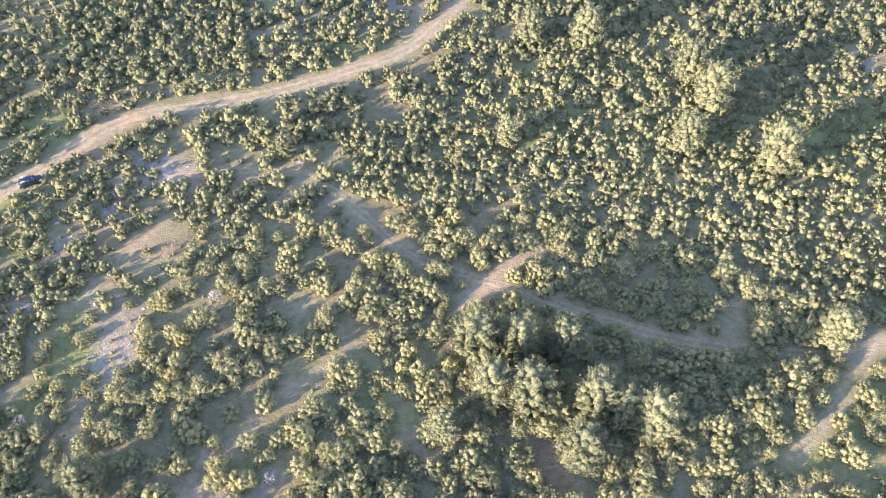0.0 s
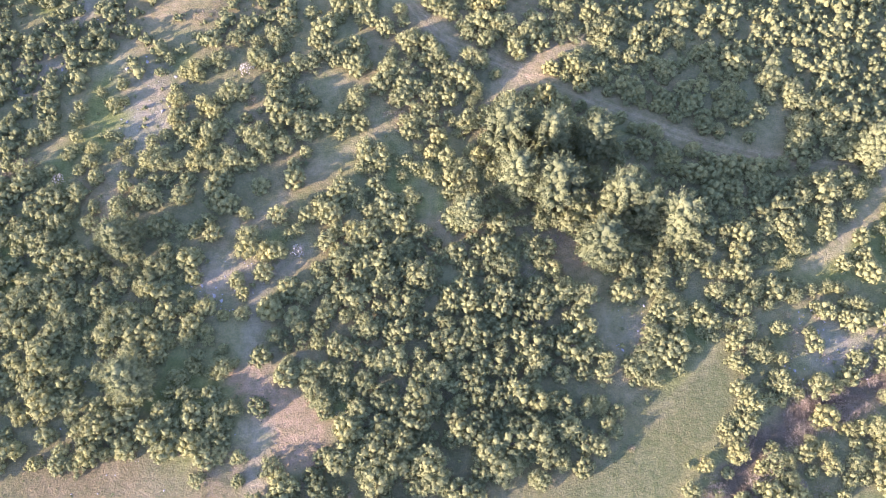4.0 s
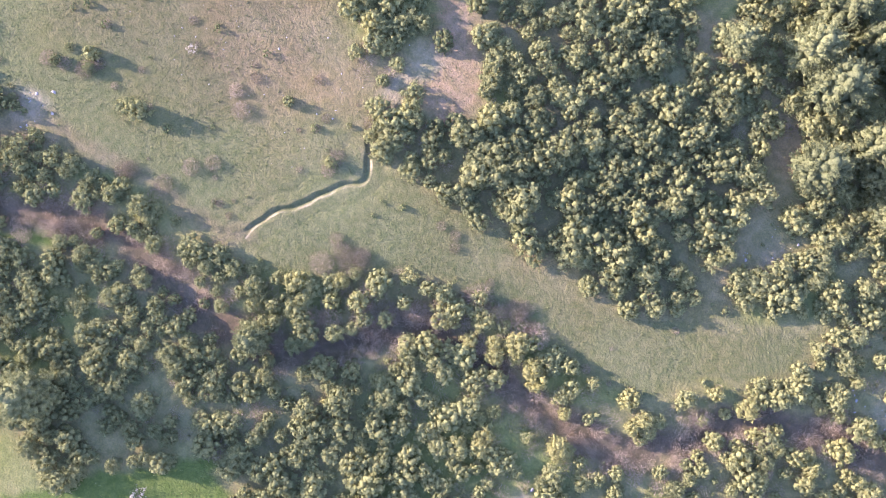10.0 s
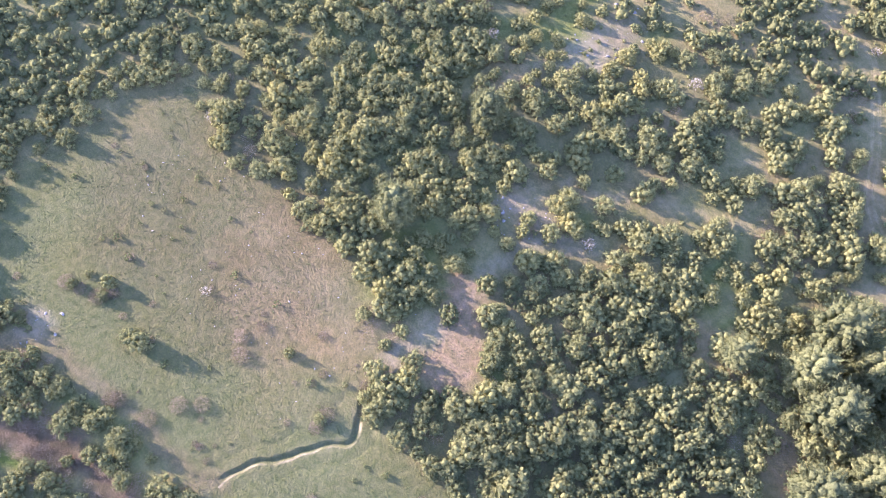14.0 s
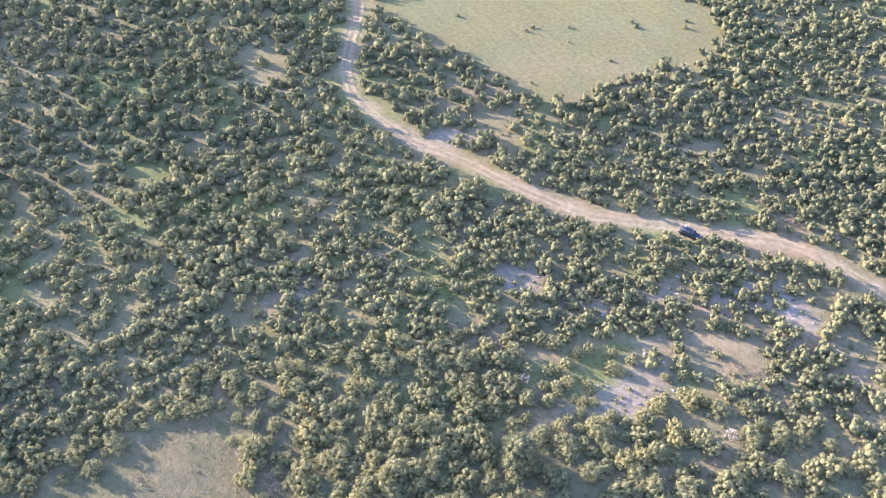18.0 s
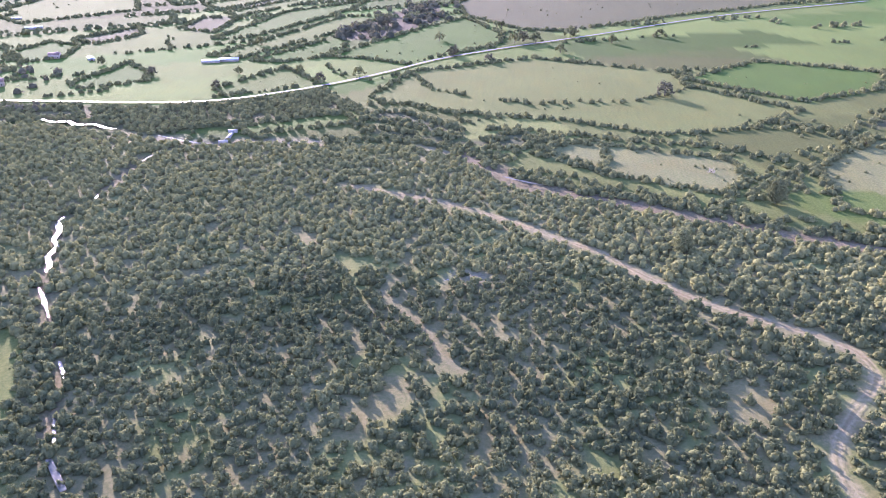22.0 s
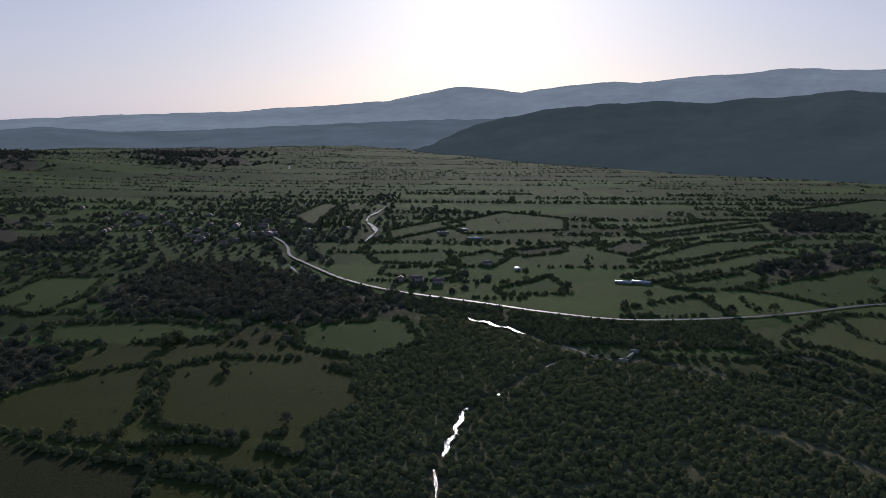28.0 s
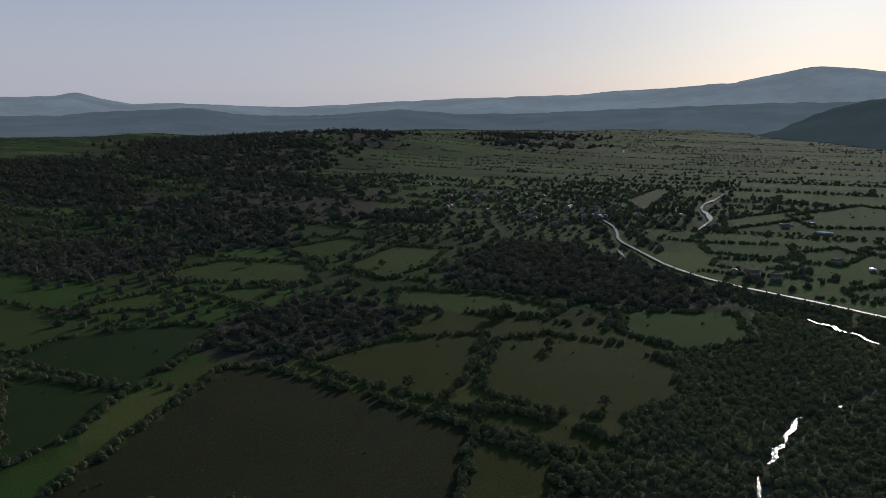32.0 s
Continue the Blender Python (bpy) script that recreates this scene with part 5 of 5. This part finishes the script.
# farmland strips: hedges along their borders
u, v = np.meshgrid(np.arange(-3400, 3400, 3.6), np.arange(-3400, 3400, STRIP_WIDE))
u2, v2 = [], []
rows = np.arange(-3400, 3400, STRIP_WIDE)
rows = np.floor(rows / STRIP_WIDE)
for row in rows:
    shift = lattice(row, 0 * row, 5) * 3
    for i in range(-19, 19):
        if lattice(np.float64(i), row, 8) < 0.2:
            continue
        n = int(STRIP_WIDE / 4.5)
        u2.append(np.full(n, (i - shift) * STRIP_LONG))
        v2.append(row * STRIP_WIDE + np.linspace(0, STRIP_WIDE, n, endpoint=False))
u = np.concatenate([u.ravel(), *u2])
v = np.concatenate([(np.floor(v / STRIP_WIDE) * STRIP_WIDE).ravel(), *v2])
hx, hy = u * CA - v * SA, u * SA + v * CA
ex, ey = bend(hx, hy)
hx, hy = hx + ex + rng.normal(size=len(hx)) * 2, hy + ey + rng.normal(size=len(hx)) * 2
rr, aa = np.hypot(hx, hy), np.degrees(np.arctan2(hy, hx)) % 360
ok = (rr > 330) & (rr < 3300) & (aa > 132) & (aa < 272) & ~inside(hx, hy, SCRUB) & (lattice(np.floor(u / STRIP_LONG), np.floor(v / STRIP_WIDE + 0.01), 9) + 0.7 * (rough(hx, hy, 60, 92) - 0.5) > 0.32) & (off(hx, hy, ROAD, 12) > 7) & (off(hx, hy, RIVER_MAIN, 12) > 8)
for _, corners, _ in FIELDS:
    ok &= ~inside(hx, hy, corners)
hx, hy, rr = hx[ok], hy[ok], rr[ok]
close = rr < 750
scatter("field_hedges", BUSH_FAR, hx[close], hy[close], rng.uniform(1.2, 2.8, close.sum()), rng.uniform(0, 0.6, close.sum()), OAK, "hedges of dark bushes along narrow pastures", "hedges")
middle = ~close & (rr < 1350)
HEDGE_ROUND = [bush(rng, 2, 2, 0.4, core=2.2) for _ in range(4)]
scatter("middle_hedges", HEDGE_ROUND, hx[middle], hy[middle], rng.uniform(1.8, 3.6, middle.sum()), rng.uniform(0, 0.6, middle.sum()), OAK, "dark hedges along the valley's narrow fields", "hedges")
wide = ~close & ~middle & (rng.uniform(size=len(rr)) < 0.65)
scatter("far_hedges", BUSH_DOT, hx[wide], hy[wide], rng.uniform(2.0, 4.6, wide.sum()), rng.uniform(0, 0.5, wide.sum()), OAK, "far dark hedges in the valley", "hedges", squash=(0.7, 1.3))

TREE_MID = [bush(rng, 8, 8, 0.19, high=1.15, core=0.0, body=0.66) for _ in range(4)]
TREE_DOT = [bush(rng, 4, 4, 0.35, high=1.15, core=0.0, body=0.75) for _ in range(4)]
wx, wy, wf = [], [], []
for corners in WOODS:
    p = np.array(corners, float)
    span = math.hypot(*(p.mean(0)))
    step = 6.4 if span < 700 else 9.5 if span < 1300 else 15.0
    x, y = jittered(p[:, 0].min(), p[:, 0].max(), p[:, 1].min(), p[:, 1].max(), step)
    sel = inside(x, y, p) & (rough(x, y, 40 if span < 1300 else 110, 93) > (0.3 if span < 1300 else 0.46))
    loose = 1.1 if span < 1300 else 3.2
    wx.append(x[sel] + rng.normal(size=sel.sum()) * step * loose)
    wy.append(y[sel] + rng.normal(size=sel.sum()) * step * loose)
    wf.append(np.full(sel.sum(), step))
wx, wy, wf = np.concatenate(wx), np.concatenate(wy), np.concatenate(wf)
ok = (off(wx, wy, ROAD, 14) > 9) & ~inside(wx, wy, SCRUB) & (np.hypot(wx, wy) < 2550)
for _, corners, _ in FIELDS:
    ok &= ~inside(wx, wy, corners)
wx, wy, wf = wx[ok], wy[ok], wf[ok]
m = wf < 7
scatter("farm_wood", TREE_MID, wx[m], wy[m], rng.uniform(2.2, 4.0, m.sum()), rng.uniform(0, 0.9, m.sum()), BARE, "leafless grey-brown deciduous wood between fields", "trees")
m = ~m
scatter("far_wood", TREE_DOT, wx[m], wy[m], wf[m] * rng.uniform(0.4, 0.58, m.sum()), rng.uniform(0, 0.7, m.sum()), BARE, "far dark woods on low hills", "trees", squash=(0.6, 1.0))


# loose trees of gardens and small groves south of the road
x, y = jittered(-900, -60, -1500, -300, 15.0)
r, a = np.hypot(x, y), np.degrees(np.arctan2(y, x)) % 360
ok = (r > 400) & (r < 1500) & (a > 208) & (a < 268) & (rough(x, y, 160, 95) + 0.25 * (rough(x, y, 45, 96) - 0.5) > 0.5) & (off(x, y, ROAD, 14) > 9) & ~inside(x, y, SCRUB) & (off(x, y, RIVER_MAIN, 12) > 9)
for _, corners, _ in FIELDS:
    ok &= ~inside(x, y, corners)
x, y = x[ok], y[ok]
belt = np.concatenate([line_plants(RIVER_MAIN[21:], 5.0, 11, False), line_plants(ROAD[:7], 4.0, 4.5, False) + (15, 3), line_plants(ROAD[:4], 4.0, 7, False) - (22, 4)])
belt = belt[(off(belt[:, 0], belt[:, 1], ROAD, 14) > 7) & (off(belt[:, 0], belt[:, 1], MAIN_PIECES[4], 12) > 6) & (off(belt[:, 0], belt[:, 1], MAIN_PIECES[5], 12) > 5)]
x, y = np.r_[x, belt[:, 0]], np.r_[y, belt[:, 1]]
scatter("grove_trees", TREE_DOT, x, y, rng.uniform(2.2, 4.5, len(x)), rng.uniform(0, 0.9, len(x)), BARE, "scattered leafless trees of gardens and groves", "trees", squash=(0.7, 1.1))


def make_tree(seed, shape, mat, tint):
    ob = thing("field_tree", "", "")
    r = np.random.default_rng(seed)
    v, t = stems(r, 1.1, 0.06, 7, 0.6)
    part("trunk", v, t, BARK, ob)
    part("crown", shape[0] + (0, 0, 0.22), shape[1], mat, ob, tint=tint)
    return ob


TREES = [(-494, 77.6, 6.0), (-303.8, 146.6, 5.2), (-400.6, 158.4, 3.5), (-202.9, -232.6, 3.6), (-181.2, -247.1, 3.6), (-262.7, -302.2, 3.5), (-229.0, -229, 3.0), (-215, -582, 3.5), (-296, -527, 3.5), (-350, -345, 4), (-180, -268, 4), (-176, -292, 3.5), (-730, -125, 5), (-620, 20, 4.5), (-660, 60, 4.5), (-585, -30, 4), (-690, 100, 4.5), (-560, -300, 4), (-530, -250, 4), (-640, -210, 4.5), (-657, -14, 6), (-663, -8, 5.5), (-659, 2, 5.5), (-682, 29, 6), (-694, 32, 5), (-720, -27, 5), (-663, -73, 4.5), (-606, -57, 5), (-878, -95, 5), (-541, -153, 4), (-519, -134, 4), (-535, -112, 4.5), (-536, -193, 3.5), (-496, -194, 3.5), (-275, -361, 5), (-283, -363, 5), (-257, -295, 2.6)]
tree_first = [make_tree(60 + k, bush(rng, 12, 16, 0.15, high=1.25, core=0.6), OAK if k else BARE, 0.2) for k in range(3)]
for n, (x, y, size) in enumerate(TREES):
    stand(tree_first[n % 3], x, y, size, 0.95, first=n < 3, label="single dark round-crowned tree in an open field", category="tree", group="field trees")


cypress = thing("cypress", "", "")
part("trunk", *stems(np.random.default_rng(3), 0.9, 0.03, 5, 0.12), BARK, cypress)
part("crown", *[(v * (0.2, 0.2, 0.85) + (0, 0, 0.06), t) for v, t in [bush(np.random.default_rng(4), 16, 10, 0.16, high=1.15, core=0.9)]][0], OAK, cypress, tint=0.05)
for n, (x, y) in enumerate([(-672, -609), (-675, -602), (-681, -599), (-685, -594), (-690, -589)]):
    stand(cypress, x, y, 11.0 - n % 3, 1.0, first=n == 0, label="slender dark conifer in a short row", category="conifer", group="row of conifers")


# ---- built things ----
def box(x0, x1, y0, y1, z0, z1, taper=0.0):
    t = taper
    v = np.array([(x0, y0, z0), (x1, y0, z0), (x1, y1, z0), (x0, y1, z0), (x0 + t, y0 + t, z1), (x1 - t, y0 + t, z1), (x1 - t, y1 - t, z1), (x0 + t, y1 - t, z1)], float)
    q = [(0, 3, 2, 1), (4, 5, 6, 7), (0, 1, 5, 4), (1, 2, 6, 5), (2, 3, 7, 6), (3, 0, 4, 7)]
    return v, np.array([t for a, b, c, d in q for t in ((a, b, c), (a, c, d))])


def loft(rings):
    """Skin over closed rings of equal length, with flat ends."""
    k = len(rings[0])
    v = np.concatenate([np.asarray(r, float) for r in rings])
    t = []
    for i in range(len(rings) - 1):
        for j in range(k):
            m = (j + 1) % k
            t += [(i * k + j, i * k + m, i * k + k + m), (i * k + j, i * k + k + m, i * k + k + j)]
    for j in range(1, k - 1):
        t += [(0, j + 1, j), (len(v) - k, len(v) - k + j, len(v) - k + j + 1)]
    return v, np.array(t)


def gable(l, w, h, rise, over, thick):
    """Walls with pointed ends, and a roof of two thick slopes."""
    x, y = l / 2, w / 2
    walls = loft([[(s * x, -y, 0), (s * x, y, 0), (s * x, y, h), (s * x, 0, h + rise), (s * x, -y, h)] for s in (-1, 1)])
    k = rise / y
    ring = [(0, h + rise), (y + over, h - k * over), (y + over, h - k * over + thick), (0, h + rise + thick * 1.2), (-y - over, h - k * over + thick), (-y - over, h - k * over)]
    roof = loft([[(s * (x + over), a, b + 0.02) for a, b in ring] for s in (-1, 1)])
    return walls, roof


def make_house(l, w, h, rise, wall_mat, roof_mat, panes):
    ob = thing("house", "", "")
    walls, roof = gable(l, w, h, rise, 0.45, 0.18)
    part("wall", *walls, wall_mat, ob)
    top = part("roof", *roof, roof_mat, ob)
    part("chimney", *box(l * 0.25, l * 0.25 + 0.7, 0.3, 1.0, h + rise * 0.5, h + rise + 0.9), PLASTER, top)
    part("door", *box(-0.5, 0.5, -w / 2 - 0.06, -w / 2 + 0.02, 0, 2.05), WOOD, ob)
    for k in range(panes):
        a = -l / 2 + l * (k + 0.7) / (panes + 0.4)
        for side in (-1, 1):
            if abs(a) < 1.1 and side < 0:
                continue
            y = side * w / 2
            part("window", *box(a - 0.5, a + 0.5, y - 0.05, y + 0.05, 1.0, 2.3), GLASS, ob)
    return ob


HOUSES = [(-632, -830), (-592, -755), (-641, -903), (-541, -730), (-586, -862), (-543, -674), (-581, -702), (-581, -664), (-611, -628), (-645, -605), (-682, -584), (-489, -352), (-492, -335), (-708, -476), (-579, -345), (-519, -774), (-500, -704), (-638, -995), (-684, -873), (-555, -617), (-487, -365)]
houses = [make_house(11, 7.5, 4.8, 2.0, PLASTER, ROOF_TILE, 3), make_house(9, 7, 3.2, 1.9, STONE, ROOF_TILE, 2), make_house(14, 8, 5.4, 2.2, PLASTER, ROOF_TILE, 4)]
wild = np.random.default_rng(15)
for k in range(34):
    HOUSES.append((float(wild.uniform(-690, -500)), float(wild.uniform(-900, -610))))
for n, (x, y) in enumerate(HOUSES):
    stand(houses[n % 3], x, y, float(wild.uniform(0.5, 0.75)), 1.0, float(wild.uniform(0, 3.1)), n < 3,
          label=("pale plastered village house with a clay tile roof", "small stone village house with a clay tile roof", "long plastered village house with a clay tile roof")[n % 3], category="house", group="village houses")


def make_barn(l, w, h, rise):
    ob = thing("barn", "", "")
    walls, roof = gable(l, w, h, rise, 0.6, 0.12)
    part("wall", *walls, CONCRETE, ob)
    top = part("roof", *roof, SHEET, ob)
    for k in range(1, 8):
        a = -l / 2 + l * k / 8
        part("roof_seam", *loft([[(a + s, y, z + 0.17) for s in (-0.06, 0.06)] + [(a + s, y, z + 0.24) for s in (0.06, -0.06)] for y, z in ((-w / 2 - 0.5, h - 0.5 * rise * 2 / w), (0, h + rise + 0.03), (w / 2 + 0.5, h - 0.5 * rise * 2 / w))]), SHEET, top)
    part("gate", *box(l / 2 - 0.02, l / 2 + 0.06, -2, 2, 0, 3.4), WOOD, ob)
    return ob


barns = make_barn(34, 13, 4.2, 1.6)
for n, (x, y, s, turn) in enumerate([(-571, -225, 0.36, 1.75), (-700, -431, 0.42, 2.1), (-719, -483, 0.36, 2.0), (-576, -316, 0.32, 0.6), (-750, -478, 0.3, 2.2), (-577, -214, 0.4, 1.75)]):
    stand(barns, x, y, s, 1.0, turn, n == 0, label="long farm shed with a bright metal roof", category="shed", group="farm sheds")

mast = thing("mast", "slender grey mast above the village", "mast")
mast.location = (-568.6, -607.4, 0)
part("pole", *tube([(0, 0, -0.3), (0, 0, 12), (0, 0, 24)], [0.6, 0.4, 0.25], 8), CONCRETE, mast)
part("head", *tube([(0, 0, 22.5), (0, 0, 25.5)], [0.8, 0.7], 8), CONCRETE, mast)

weir = thing("weir", "low concrete weir across the river", "weir")
weir.matrix_basis = pose(-393, -150.6, -0.9, 0, 0, 5)
part("sill", *box(-9, 9, -0.7, 0.7, -0.4, 1.5, 0.15), CONCRETE, weir)
part("side_wall", *box(-10.2, -9, -2.4, 2.4, -0.4, 2.3, 0.1), CONCRETE, weir)
part("side_wall", *box(9, 10.2, -2.4, 2.4, -0.4, 2.3, 0.1), CONCRETE, weir)


# ---- the parked car ----
def rounded(w, z0, z1, x, bulge=0.08):
    return [(x, -w + bulge, z0), (x, w - bulge, z0), (x, w, z0 + 0.12), (x, w, z1 - 0.16), (x, w - bulge, z1 - 0.03), (x, w - 0.3, z1), (x, -w + 0.3, z1), (x, -w + bulge, z1 - 0.03), (x, -w, z1 - 0.16), (x, -w, z0 + 0.12)]


car = thing("car", "dark blue estate car parked on the dirt track", "car")
part("body", *loft([rounded(0.62, 0.34, 0.62, -2.2), rounded(0.82, 0.24, 0.92, -2.08), rounded(0.86, 0.22, 0.97, -1.2), rounded(0.87, 0.22, 0.96, 0.5), rounded(0.86, 0.22, 0.92, 1.2), rounded(0.82, 0.24, 0.82, 1.95), rounded(0.62, 0.34, 0.6, 2.18)]), CAR_PAINT, car)
cabin = part("cabin", *loft([[(x, -w, 0.9), (x, w, 0.9), (x + k, w - 0.14, z), (x + k, -w + 0.14, z)] for x, w, z, k in ((-1.95, 0.74, 1.42, 0.28), (-1.0, 0.78, 1.47, 0.1), (0.2, 0.78, 1.46, -0.1), (1.15, 0.72, 1.38, -0.75))]), GLASS, car, "dark tinted windows")
part("roof", *loft([[(x, -w, z), (x, w, z), (x, w - 0.12, z + 0.06), (x, -w + 0.12, z + 0.06)] for x, w, z in ((-1.7, 0.6, 1.40), (-0.9, 0.66, 1.455), (0.1, 0.66, 1.455), (0.5, 0.6, 1.40))]), CAR_PAINT, cabin)
for sx_ in (-1, 1):
    for front in (-1.32, 1.32):
        wheel = part("wheel", *tube([(front, sx_ * 0.66, 0.31), (front, sx_ * 0.88, 0.31)], [0.31, 0.31], 18), RUBBER, car)
        part("rim", *tube([(front, sx_ * 0.80, 0.31), (front, sx_ * 0.892, 0.31)], [0.19, 0.17], 12), CHROME, wheel)
    part("headlight", *box(2.0, 2.14, sx_ * 0.62 - 0.14, sx_ * 0.62 + 0.14, 0.6, 0.74), LAMP_CLEAR, car)
    part("tail_light", *box(-2.16, -2.02, sx_ * 0.66 - 0.1, sx_ * 0.66 + 0.1, 0.64, 0.86), LAMP_RED, car)
    part("mirror", *box(0.72, 0.86, sx_ * 0.93 - 0.09, sx_ * 0.93 + 0.09, 0.92, 1.06), CAR_PAINT, car)
    part("roof_rail", *box(-1.5, 0.2, sx_ * 0.58 - 0.02, sx_ * 0.58 + 0.02, 1.5, 1.55), CHROME, car)
part("number_plate", *box(2.17, 2.2, -0.26, 0.26, 0.42, 0.53), LAMP_CLEAR, car)
part("bumper", *box(2.05, 2.24, -0.7, 0.7, 0.28, 0.46), CAR_PAINT, car)
car.matrix_basis = pose(-76.9, 105.9, float(height(np.array([-76.9]), np.array([105.9]))[0]) + 0.03, 0, 0, 22)
